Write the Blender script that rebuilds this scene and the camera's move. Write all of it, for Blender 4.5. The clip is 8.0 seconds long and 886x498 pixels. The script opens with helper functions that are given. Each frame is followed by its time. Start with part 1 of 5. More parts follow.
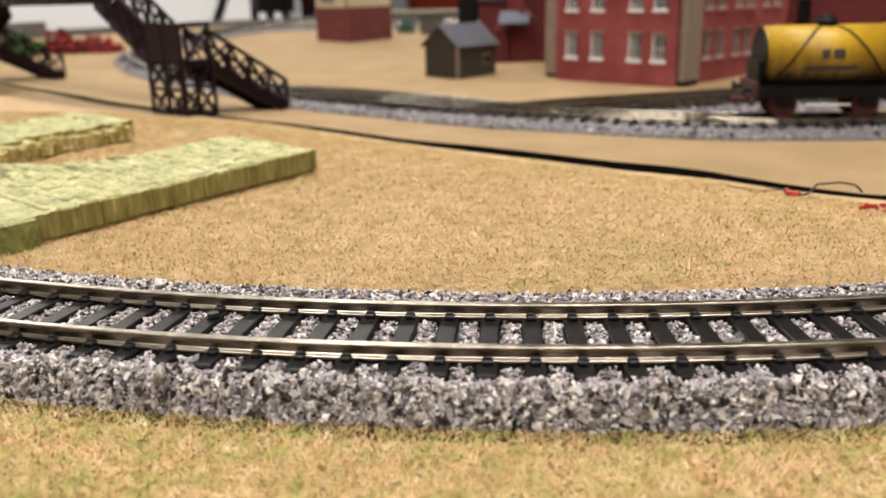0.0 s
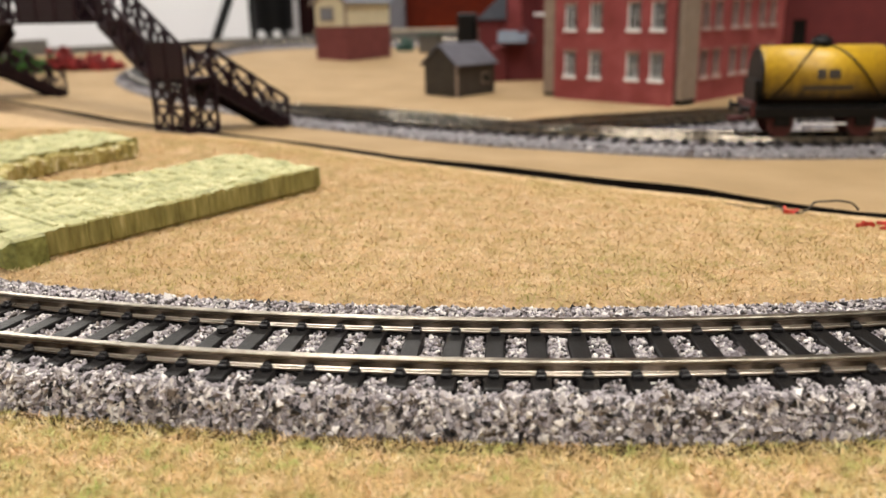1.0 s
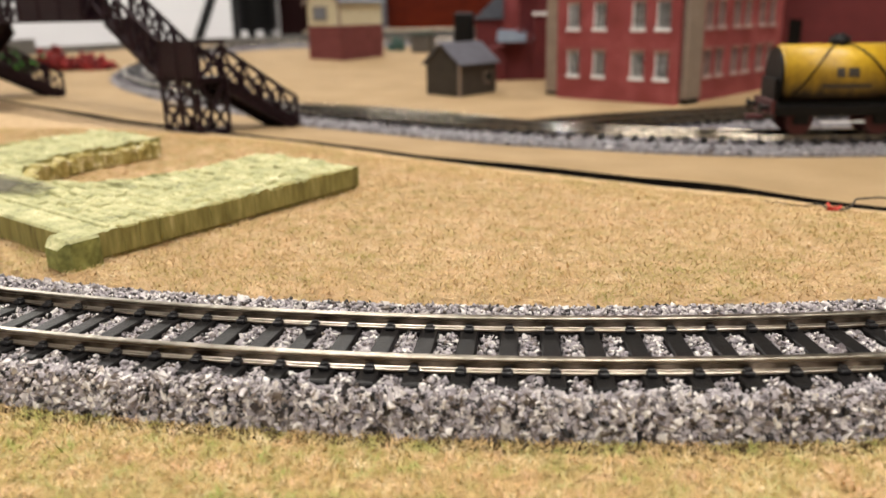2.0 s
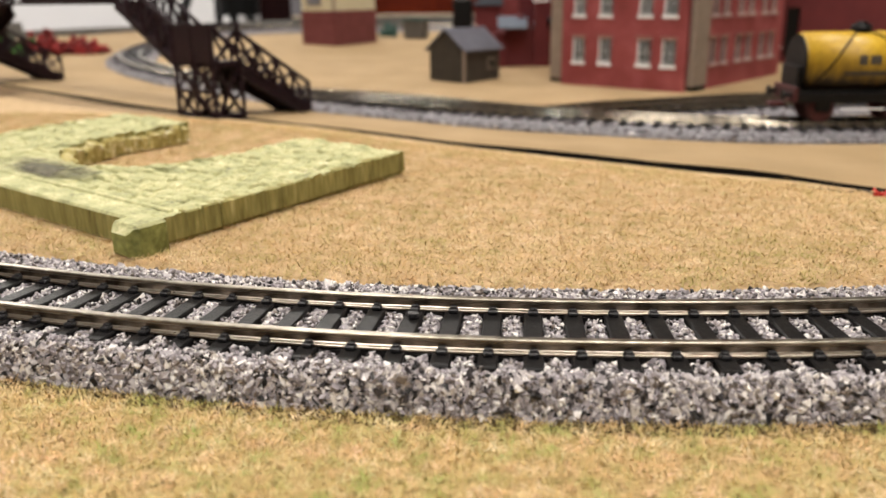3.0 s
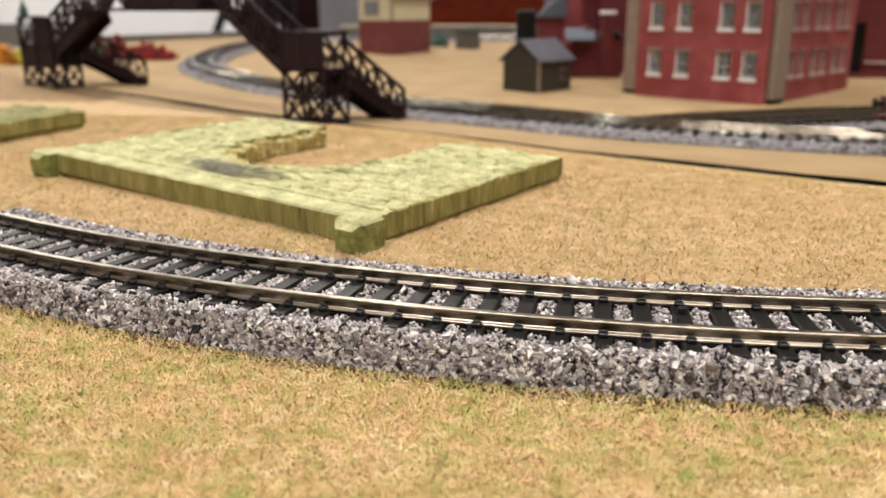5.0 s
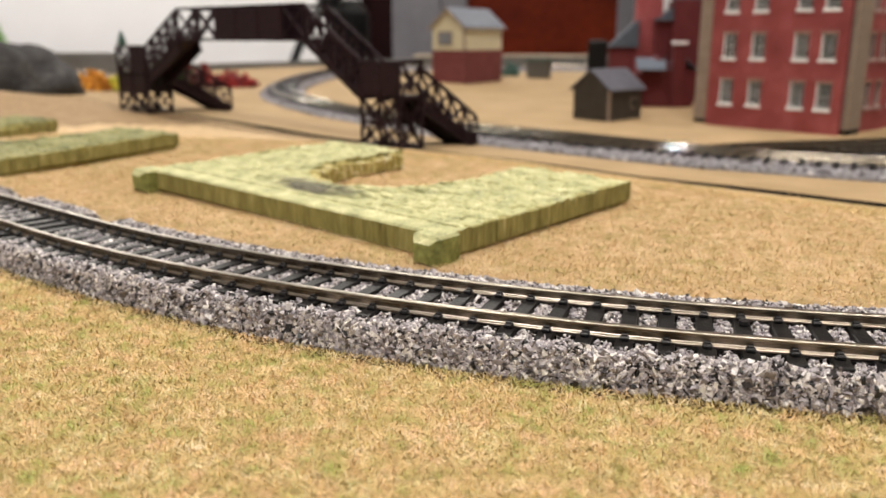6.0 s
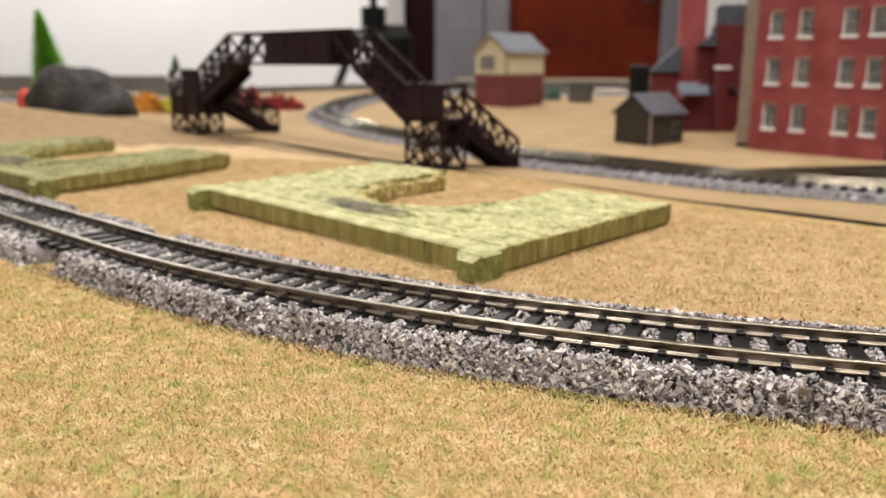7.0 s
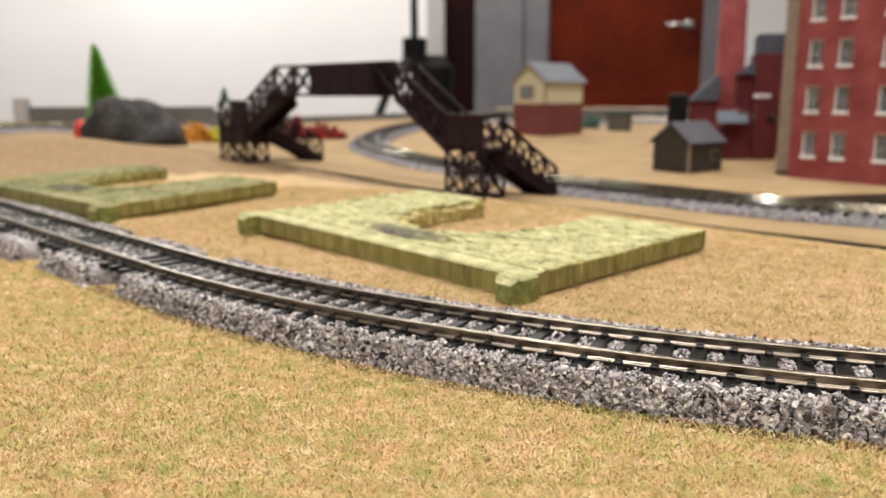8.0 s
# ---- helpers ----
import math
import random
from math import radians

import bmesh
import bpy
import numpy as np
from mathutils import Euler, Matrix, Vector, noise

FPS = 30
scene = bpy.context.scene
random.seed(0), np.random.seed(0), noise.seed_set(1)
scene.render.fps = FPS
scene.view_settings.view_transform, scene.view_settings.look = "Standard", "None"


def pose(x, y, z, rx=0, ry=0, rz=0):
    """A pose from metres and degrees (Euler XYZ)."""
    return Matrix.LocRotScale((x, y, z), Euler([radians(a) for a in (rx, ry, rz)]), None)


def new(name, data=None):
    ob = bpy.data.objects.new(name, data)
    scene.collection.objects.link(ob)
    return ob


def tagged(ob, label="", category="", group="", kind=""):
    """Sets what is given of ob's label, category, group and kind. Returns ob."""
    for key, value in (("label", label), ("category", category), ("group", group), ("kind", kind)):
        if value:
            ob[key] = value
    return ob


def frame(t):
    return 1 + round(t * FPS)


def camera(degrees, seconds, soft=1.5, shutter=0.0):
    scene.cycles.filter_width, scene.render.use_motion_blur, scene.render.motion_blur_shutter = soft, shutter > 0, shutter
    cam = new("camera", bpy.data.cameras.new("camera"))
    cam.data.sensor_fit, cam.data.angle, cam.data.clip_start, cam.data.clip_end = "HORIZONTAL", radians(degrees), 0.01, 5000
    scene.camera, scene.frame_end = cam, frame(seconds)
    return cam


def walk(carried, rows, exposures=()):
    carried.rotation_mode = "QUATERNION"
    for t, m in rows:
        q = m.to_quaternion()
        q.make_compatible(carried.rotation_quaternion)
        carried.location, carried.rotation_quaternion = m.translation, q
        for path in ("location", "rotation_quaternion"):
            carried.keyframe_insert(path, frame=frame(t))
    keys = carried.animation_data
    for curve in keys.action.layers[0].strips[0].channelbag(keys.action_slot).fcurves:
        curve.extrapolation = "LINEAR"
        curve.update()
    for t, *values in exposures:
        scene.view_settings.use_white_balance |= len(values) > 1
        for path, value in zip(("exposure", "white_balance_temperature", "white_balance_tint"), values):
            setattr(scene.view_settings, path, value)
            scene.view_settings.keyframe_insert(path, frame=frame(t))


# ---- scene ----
cam = camera(57.0, 8.0, soft=1.5)
ROWS = [
    (0, -0.03152, -0.00310, 0.06208, 2.944, -17.347, -1.394),
    (0.5, -0.03157, -0.00385, 0.06197, 2.945, -17.095, -1.183),
    (1, -0.03305, -0.00588, 0.06270, 2.693, -16.146, -1.218),
    (1.5, -0.04349, -0.00539, 0.06264, 2.084, -15.956, -1.272),
    (3, -0.07642, -0.00423, 0.06183, -0.579, -17.060, -0.716),
    (3.5, -0.09600, -0.00419, 0.06200, -0.913, -17.262, -0.599),
    (4, -0.11248, -0.00307, 0.06115, -1.355, -16.926, -0.579),
    (4.5, -0.12156, -0.00589, 0.06170, -1.081, -16.842, -0.348),
    (6, -0.12612, -0.02521, 0.06175, 5.165, -14.363, 0.030),
    (6.5, -0.12617, -0.02897, 0.06177, 6.766, -13.493, 0.030),
    (7, -0.12643, -0.03279, 0.06215, 7.991, -12.778, 0.163),
    (7.5, -0.12574, -0.03697, 0.06259, 9.278, -11.907, -0.105),
    (8, -0.12506, -0.04285, 0.06319, 10.785, -10.829, -0.139),
]
walk(cam, [(t, Matrix.Translation((x, y, z)) @ pose(0, 0, 0, 0, 0, yaw) @ pose(0, 0, 0, 90 + pitch) @ pose(0, 0, 0, 0, 0, roll))
           for t, x, y, z, yaw, pitch, roll in ROWS])
# the phone lens: focus held on the near track
cam.data.dof.use_dof = True
cam.data.dof.focus_distance = 0.157
cam.data.dof.aperture_fstop = 21.0

# ---- light: warm ceiling panels assumed over the exhibition room ----
world = bpy.data.worlds.new("room_ambient")
scene.world = world
world.use_nodes = True
world.node_tree.nodes["Background"].inputs[0].default_value = (1.0, 0.95, 0.90, 1)
world.node_tree.nodes["Background"].inputs[1].default_value = 0.05
FLOOR_Z, CEIL_Z = -0.74, 1.80
# unseen panels at assumed places; the far-wall pair is added to brighten it
PANELS = [(0.42, 0.4), (-0.60, -0.45), (-2.2, 3.35), (-0.6, 3.35), (0.2, -1.3)]
DOWNLIGHT = (-0.45, 1.00)
for px, py in PANELS:
    lamp = bpy.data.lights.new("ceiling_panel_lamp", "AREA")
    lamp.shape, lamp.size, lamp.size_y = "RECTANGLE", 0.58, 0.58
    lamp.energy, lamp.color = (17.0 if py < 0 else 17.0 if py < 2 else 38.0 if px < -1 else 30.0), (1.0, 0.955, 0.895)
    new("ceiling_panel_lamp", lamp).matrix_world = pose(px, py, CEIL_Z - 0.04)
lamp = bpy.data.lights.new("downlight_lamp", "AREA")
lamp.shape, lamp.size, lamp.energy, lamp.color = "DISK", 0.035, 19.0, (1.0, 0.955, 0.905)
new("downlight_lamp", lamp).matrix_world = pose(*DOWNLIGHT, CEIL_Z - 0.04)
scene.view_settings.exposure = 0.0


# ---- material kit ----
def rgb(h, k=1.0):
    c = [int(h[i:i + 2], 16) / 255 for i in (0, 2, 4)]
    return tuple(k * (v / 12.92 if v <= 0.04045 else ((v + 0.055) / 1.055) ** 2.4) for v in c) + (1.0,)


def material(name, stops, scale=200.0, rough=0.7, metal=0.0, bump=0.3, fine=4.0, source="noise", detail=6.0, depth=0.0004, rough_var=0.1, coat=0.0, spec=0.5, patch=0.0):
    """stops: [(position, colour)] run over a two-scale noise, an island value or an object value; scale in features per metre."""
    m = bpy.data.materials.new(name)
    m.use_nodes = True
    nt = m.node_tree
    n, lk = nt.nodes, nt.links
    b = n["Principled BSDF"]
    b.inputs["Metallic"].default_value = metal
    b.inputs["Coat Weight"].default_value = coat
    b.inputs["Specular IOR Level"].default_value = spec
    tc = n.new("ShaderNodeTexCoord")
    big = n.new("ShaderNodeTexNoise")
    big.inputs["Scale"].default_value, big.inputs["Detail"].default_value = scale, detail
    lk.new(tc.outputs["Object"], big.inputs["Vector"])
    small = n.new("ShaderNodeTexNoise")
    small.inputs["Scale"].default_value, small.inputs["Detail"].default_value = scale * fine, 4.0
    lk.new(tc.outputs["Object"], small.inputs["Vector"])
    mix = n.new("ShaderNodeMix")
    mix.data_type = "FLOAT"
    mix.inputs[0].default_value = 0.4
    lk.new(big.outputs["Fac"], mix.inputs[2])
    lk.new(small.outputs["Fac"], mix.inputs[3])
    val = mix.outputs[0]
    if source != "noise":
        src = n.new("ShaderNodeNewGeometry" if source == "island" else "ShaderNodeObjectInfo")
        pick = n.new("ShaderNodeMix")
        pick.data_type = "FLOAT"
        pick.inputs[0].default_value = 0.82
        lk.new(val, pick.inputs[2])
        lk.new(src.outputs["Random Per Island" if source == "island" else "Random"], pick.inputs[3])
        val = pick.outputs[0]
    if patch:
        # broad patches on top of the single values
        wide = n.new("ShaderNodeTexNoise")
        wide.inputs["Scale"].default_value, wide.inputs["Detail"].default_value = scale, 3.0
        lk.new(tc.outputs["Object"], wide.inputs["Vector"])
        sw = n.new("ShaderNodeMapRange")
        sw.inputs["From Min"].default_value, sw.inputs["From Max"].default_value = 0.3, 0.7
        sw.inputs["To Min"].default_value, sw.inputs["To Max"].default_value = -patch, patch
        lk.new(wide.outputs["Fac"], sw.inputs["Value"])
        add = n.new("ShaderNodeMath")
        lk.new(val, add.inputs[0])
        lk.new(sw.outputs["Result"], add.inputs[1])
        val = add.outputs[0]
    ramp = n.new("ShaderNodeValToRGB")
    el = ramp.color_ramp.elements
    el[0].position, el[0].color = stops[0]
    el[1].position, el[1].color = stops[-1]
    for p, c in stops[1:-1]:
        e = el.new(p)
        e.color = c
    lk.new(val, ramp.inputs["Fac"])
    lk.new(ramp.outputs["Color"], b.inputs["Base Color"])
    rr = n.new("ShaderNodeMapRange")
    rr.inputs["To Min"].default_value, rr.inputs["To Max"].default_value = rough - rough_var, min(1.0, rough + rough_var)
    lk.new(small.outputs["Fac"], rr.inputs["Value"])
    lk.new(rr.outputs["Result"], b.inputs["Roughness"])
    bp = n.new("ShaderNodeBump")
    bp.inputs["Strength"].default_value, bp.inputs["Distance"].default_value = bump, depth
    lk.new(mix.outputs[0], bp.inputs["Height"])
    lk.new(bp.outputs["Normal"], b.inputs["Normal"])
    return m


def span(a, b, lo=0.3, hi=0.7):
    return [(lo, a), (hi, b)]


M_GRASS_MAT = material("dry_grass_mat", [(0.32, rgb("85774a")), (0.44, rgb("a9945e")), (0.54, rgb("c6a976")), (0.66, rgb("d9bd8c"))], 400, 0.95, bump=0.6, depth=0.0005, fine=5)
M_MAT_WORN = material("worn_tan_grass_mat", [(0.30, rgb("9f8964")), (0.44, rgb("b1976f")), (0.54, rgb("bfa17b")), (0.68, rgb("cab08a"))], 220, 0.95, bump=0.2, depth=0.0003, fine=6)
M_MAT_BROWN = material("darker_brown_mat", [(0.30, rgb("765f42")), (0.44, rgb("866d4c")), (0.54, rgb("937957")), (0.68, rgb("a08663"))], 160, 0.95, bump=0.3, depth=0.0004, fine=6)
M_BLADES_DARK = material("brown_fibres_foot_shadow", [(0.1, rgb("2e2213")), (0.45, rgb("54401f")), (0.75, rgb("7c6433")), (0.95, rgb("a58b52"))], 110, 0.85, bump=0.0, source="island")
M_SAND = material("sand_scatter_board", [(0.3, rgb("8a7350")), (0.5, rgb("99805c")), (0.7, rgb("a68d69"))], 25, 0.95, bump=0.4, fine=40)
M_STONES = material("granite_ballast_stones", [(0.12, rgb("141112")), (0.20, rgb("3a3436")), (0.26, rgb("75695f")), (0.33, rgb("857e82")), (0.58, rgb("a9a2a6")), (0.72, rgb("c4bdbd")), (0.83, rgb("dfd9d5")), (0.94, rgb("f6f1ec"))], 900, 0.40, bump=0.7, source="island", depth=0.0003, rough_var=0.2)
M_BALLAST = material("glued_ballast_bed", [(0.30, rgb("514b4c")), (0.42, rgb("7d7677")), (0.55, rgb("9a9395")), (0.68, rgb("b6afb1"))], 900, 0.36, bump=0.8, depth=0.0004, fine=2.2, rough_var=0.2)
M_BALLAST_REAR = material("rear_ballast_underlay", [(0.3, rgb("48464a")), (0.45, rgb("726f74")), (0.6, rgb("949196")), (0.7, rgb("bfbcbe"))], 700, 0.5, bump=1.0, depth=0.0012, fine=2)
M_STONES_REAR = material("dusty_dark_granite_ballast", [(0.10, rgb("1c191b")), (0.22, rgb("4d474c")), (0.35, rgb("6b656a")), (0.64, rgb("8b858b")), (0.82, rgb("a8a2a6")), (0.93, rgb("d0cac8"))], 900, 0.60, bump=0.7, source="island", depth=0.0003, rough_var=0.2)
M_RAIL = material("nickel_silver_rail", span(rgb("b9b1a3"), rgb("cfc8ba")), 120, 0.30, 1.0, bump=0.04, depth=0.0001, rough_var=0.06)
M_RAIL_HEAD = material("dimmed_rail_head", [(0.35, rgb("7f776b")), (0.5, rgb("979083")), (0.65, rgb("b5ad9f"))], 140, 0.34, 1.0, bump=0.06, depth=0.0001, rough_var=0.1)
M_RAIL_REAR = material("polished_rear_rail", span(rgb("a59d8f"), rgb("bab1a3")), 60, 0.08, 1.0, bump=0.0, depth=0.0001, rough_var=0.03)
M_RAIL_SIDE = material("tarnished_rail_web", [(0.35, rgb("54483b")), (0.5, rgb("857868")), (0.65, rgb("a99c8d"))], 90, 0.33, 1.0, bump=0.04, depth=0.0001, rough_var=0.06)
M_SLEEPER = material("black_plastic_sleeper", span(rgb("0f0e0e"), rgb("1d1b1b")), 900, 0.40, bump=0.5, depth=0.0002, spec=0.18)
M_CHAIR = material("shiny_black_rail_chair", span(rgb("161517"), rgb("252426")), 1500, 0.30, bump=0.6, depth=0.0002, spec=0.4)
M_PORTAL = material("painted_plaster_casting", [(0.29, rgb("5d5c40")), (0.36, rgb("8a8a61")), (0.43, rgb("a1a173")), (0.54, rgb("b5b282")), (0.62, rgb("cac697")), (0.70, rgb("e4dfc1"))], 150, 0.75, bump=1.0, depth=0.0010, fine=6)
M_STAIN = material("sooty_grey_stain", [(0.3, rgb("46443a")), (0.5, rgb("605c4c")), (0.7, rgb("7d7864"))], 120, 0.9, bump=0.4, depth=0.0005)


def ragged(mat, scale, lo, hi):
    """Break a film's edge up with noise."""
    n, lk = mat.node_tree.nodes, mat.node_tree.links
    tc = n.new("ShaderNodeTexCoord")
    tex = n.new("ShaderNodeTexNoise")
    tex.inputs["Scale"].default_value, tex.inputs["Detail"].default_value = scale, 5.0
    lk.new(tc.outputs["Object"], tex.inputs["Vector"])
    rr = n.new("ShaderNodeMapRange")
    rr.inputs["From Min"].default_value, rr.inputs["From Max"].default_value = lo, hi
    lk.new(tex.outputs["Fac"], rr.inputs["Value"])
    # thinning out from the middle of the film to its rim
    flat = n.new("ShaderNodeMapping")
    flat.inputs["Location"].default_value, flat.inputs["Scale"].default_value = (-1, -1, 0), (2, 2, 0)
    lk.new(tc.outputs["Generated"], flat.inputs["Vector"])
    round_off = n.new("ShaderNodeTexGradient")
    round_off.gradient_type = "SPHERICAL"
    lk.new(flat.outputs["Vector"], round_off.inputs["Vector"])
    thin = n.new("ShaderNodeMath")
    thin.operation = "MULTIPLY"
    lk.new(round_off.outputs["Fac"], thin.inputs[0])
    thin.inputs[1].default_value = 1.7
    both = n.new("ShaderNodeMath")
    both.operation, both.use_clamp = "MULTIPLY", True
    lk.new(thin.outputs[0], both.inputs[0])
    lk.new(rr.outputs["Result"], both.inputs[1])
    lk.new(both.outputs[0], n["Principled BSDF"].inputs["Alpha"])


ragged(M_STAIN, 110, 0.30, 0.60)
def fibre_material(name, straw, green, pink, wide, clump, amounts):
    """Dyed fibres: each its own shade of straw, in clumps and broad patches of green and of pink."""
    m = material(name, straw, clump, 0.85, bump=0.0, source="island", spec=0.25)
    n, lk = m.node_tree.nodes, m.node_tree.links
    b = n["Principled BSDF"]
    old = b.inputs["Base Color"].links[0].from_socket
    for k, (shade, amount) in enumerate(zip((green, pink), amounts)):
        tc = n.new("ShaderNodeTexCoord")
        shift = n.new("ShaderNodeVectorMath")
        shift.inputs[1].default_value = (3.7 * k + 1.3, 2.1 * k, 0.4)
        lk.new(tc.outputs["Object"], shift.inputs[0])
        a, c = n.new("ShaderNodeTexNoise"), n.new("ShaderNodeTexNoise")
        a.inputs["Scale"].default_value, a.inputs["Detail"].default_value = wide, 3.0
        c.inputs["Scale"].default_value, c.inputs["Detail"].default_value = clump, 3.0
        geo = n.new("ShaderNodeNewGeometry")
        total = None
        for socket, weight in ((a.outputs["Fac"], 0.26), (c.outputs["Fac"], 0.56), (geo.outputs["Random Per Island"], 0.18)):
            mul = n.new("ShaderNodeMath")
            mul.operation = "MULTIPLY_ADD"
            mul.inputs[1].default_value, mul.inputs[2].default_value = weight, 0.0
            lk.new(socket, mul.inputs[0])
            if total:
                lk.new(total, mul.inputs[2])
            total = mul.outputs[0]
        for tex in (a, c):
            lk.new(shift.outputs[0], tex.inputs["Vector"])
        rr = n.new("ShaderNodeMapRange")
        rr.inputs["From Min"].default_value, rr.inputs["From Max"].default_value, rr.inputs["To Max"].default_value = 0.44, 0.60, amount
        lk.new(total, rr.inputs["Value"])
        mix = n.new("ShaderNodeMix")
        mix.data_type = "RGBA"
        mix.inputs[7].default_value = shade
        lk.new(rr.outputs["Result"], mix.inputs[0])
        lk.new(old, mix.inputs[6])
        old = mix.outputs[2]
    lk.new(old, b.inputs["Base Color"])
    return m


M_BLADES = fibre_material("dry_grass_fibres", [(0.06, rgb("7d7040")), (0.18, rgb("c2a76b")), (0.38, rgb("e4c993")), (0.60, rgb("f2dcb3")), (0.80, rgb("f1e2c0")), (0.93, rgb("fff6e0"))], rgb("a0aa5c"), rgb("dba985"), 70, 260, (0.95, 0.55))
M_BLADES_TAN = fibre_material("worn_tan_fibres", [(0.06, rgb("93804f")), (0.22, rgb("c4a673")), (0.45, rgb("dcc296")), (0.70, rgb("ecd7b2")), (0.93, rgb("fdf3dc"))], rgb("a39a5e"), rgb("cda077"), 38, 190, (1.0, 0.5))
M_PORTAL_OLD = material("weathered_olive_casting", [(0.30, rgb("38391f")), (0.40, rgb("5c5d37")), (0.47, rgb("7b7a4c")), (0.60, rgb("8f8b5d")), (0.75, rgb("a6a27b"))], 60, 0.75, bump=1.0, depth=0.0012, fine=7)
M_PORTAL_SIDE = material("stained_casting_edge", [(0.28, rgb("595127")), (0.38, rgb("79703d")), (0.48, rgb("868047")), (0.60, rgb("9a9157")), (0.74, rgb("bdb27f"))], 210, 0.8, bump=0.8, depth=0.0006)
M_PIER = material("mossy_green_casting", [(0.30, rgb("515428")), (0.44, rgb("74763d")), (0.58, rgb("929553")), (0.72, rgb("aaae74"))], 130, 0.8, bump=0.8, depth=0.0006)


def streaked(m, long):
    """Draw the marks of a material out along z, as drips down a side."""
    n, lk = m.node_tree.nodes, m.node_tree.links
    mp = n.new("ShaderNodeMapping")
    mp.inputs["Scale"].default_value = (1.0, 1.0, 1.0 / long)
    for tc in [q for q in n if q.type == "TEX_COORD"]:
        for link in list(tc.outputs["Object"].links):
            lk.new(mp.outputs[0], link.to_socket)
        lk.new(tc.outputs["Object"], mp.inputs["Vector"])


streaked(M_PORTAL_SIDE, 5.0)
M_ARCH = material("crumbled_yellow_plaster", [(0.3, rgb("766c3c")), (0.42, rgb("9b8e4e")), (0.53, rgb("b5a769")), (0.64, rgb("ddd5b6"))], 260, 0.85, bump=1.0, depth=0.0012, fine=3)
M_BRIDGE = material("dark_purple_brown_model_plastic", span(rgb("14090c"), rgb("2a1620")), 300, 0.45, bump=0.2, depth=0.0003, spec=0.22)
M_BRICK = material("printed_red_brick", [(0.3, rgb("78302f")), (0.5, rgb("924345")), (0.65, rgb("a95a5b"))], 45, 0.75, bump=0.3, fine=20, depth=0.0003)
M_BRICK_DARK = material("weathered_dark_red_brick", span(rgb("551a1e"), rgb("6c2729")), 60, 0.8, bump=0.3, fine=20, depth=0.0003)
M_BRICK_PALE = material("faded_red_brick", span(rgb("5e2b2b"), rgb("7c4140")), 150, 0.8, bump=0.3, fine=8, depth=0.0003)
M_STONE_TRIM = material("grey_stone_quoin", span(rgb("837467"), rgb("9c8c7e")), 150, 0.8, bump=0.4)
# pinkish stone, and white trim dimmed for the mill's shaded side
M_TRIM_PINK = material("pinkish_stone_shaded_trim", span(rgb("ab938f"), rgb("c4ada8")), 200, 0.7, bump=0.1)
M_LINTEL = material("brown_grey_lintel", span(rgb("8c655c"), rgb("a57f74")), 200, 0.8, bump=0.2)
M_WHITE = material("white_window_trim", span(rgb("ecedf0"), rgb("f6f6f8")), 200, 0.6, bump=0.1)
M_PANE = material("dark_window_pane", span(rgb("161d1b"), rgb("2a342f")), 40, 0.3, bump=0.0, spec=0.15)
M_SLATE = material("blue_grey_slate_roof", span(rgb("666a74"), rgb("82868f")), 150, 0.65, bump=0.4)
M_SLATE_DARK = material("dark_grey_felt_roof", span(rgb("484850"), rgb("5c5c65")), 150, 0.65, bump=0.4)
M_TANKBLUE = material("dark_slate_blue_paint", span(rgb("3c4450"), rgb("545c68")), 80, 0.6, bump=0.2)
M_CREAM = material("cream_painted_boards", span(rgb("c8c2a4"), rgb("d6d0b6")), 80, 0.6, bump=0.2)
M_HUT = material("dark_brown_timber_hut", span(rgb("37322d"), rgb("4a443d")), 200, 0.75, bump=0.4, spec=0.3)
M_TANK = material("yellow_tank_grime_shade", [(0.25, rgb("7d5a12")), (0.40, rgb("b08a17")), (0.7, rgb("cfa822"))], 50, 0.42, bump=0.1, fine=8)


def grime_and_shade(mat, level, depth):
    """Soot and oil streaks, with the underside's shade painted in, below a height."""
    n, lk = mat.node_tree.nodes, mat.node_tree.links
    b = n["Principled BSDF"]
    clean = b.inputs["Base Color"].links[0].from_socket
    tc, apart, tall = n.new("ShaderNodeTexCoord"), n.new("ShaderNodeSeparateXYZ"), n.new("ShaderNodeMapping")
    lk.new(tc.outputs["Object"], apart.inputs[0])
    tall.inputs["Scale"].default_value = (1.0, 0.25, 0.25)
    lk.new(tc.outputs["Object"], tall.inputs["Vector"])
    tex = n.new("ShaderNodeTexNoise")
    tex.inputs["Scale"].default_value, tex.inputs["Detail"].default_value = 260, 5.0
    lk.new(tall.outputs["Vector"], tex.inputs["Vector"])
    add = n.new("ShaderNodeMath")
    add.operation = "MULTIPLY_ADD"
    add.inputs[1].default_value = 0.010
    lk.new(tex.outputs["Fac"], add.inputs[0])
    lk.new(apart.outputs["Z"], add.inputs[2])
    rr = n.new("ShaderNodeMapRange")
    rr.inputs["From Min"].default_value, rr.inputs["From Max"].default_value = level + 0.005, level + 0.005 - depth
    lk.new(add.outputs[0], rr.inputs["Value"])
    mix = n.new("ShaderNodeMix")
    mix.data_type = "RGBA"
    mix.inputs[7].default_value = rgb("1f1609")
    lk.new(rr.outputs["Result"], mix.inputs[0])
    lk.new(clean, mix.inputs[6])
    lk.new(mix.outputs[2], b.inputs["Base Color"])


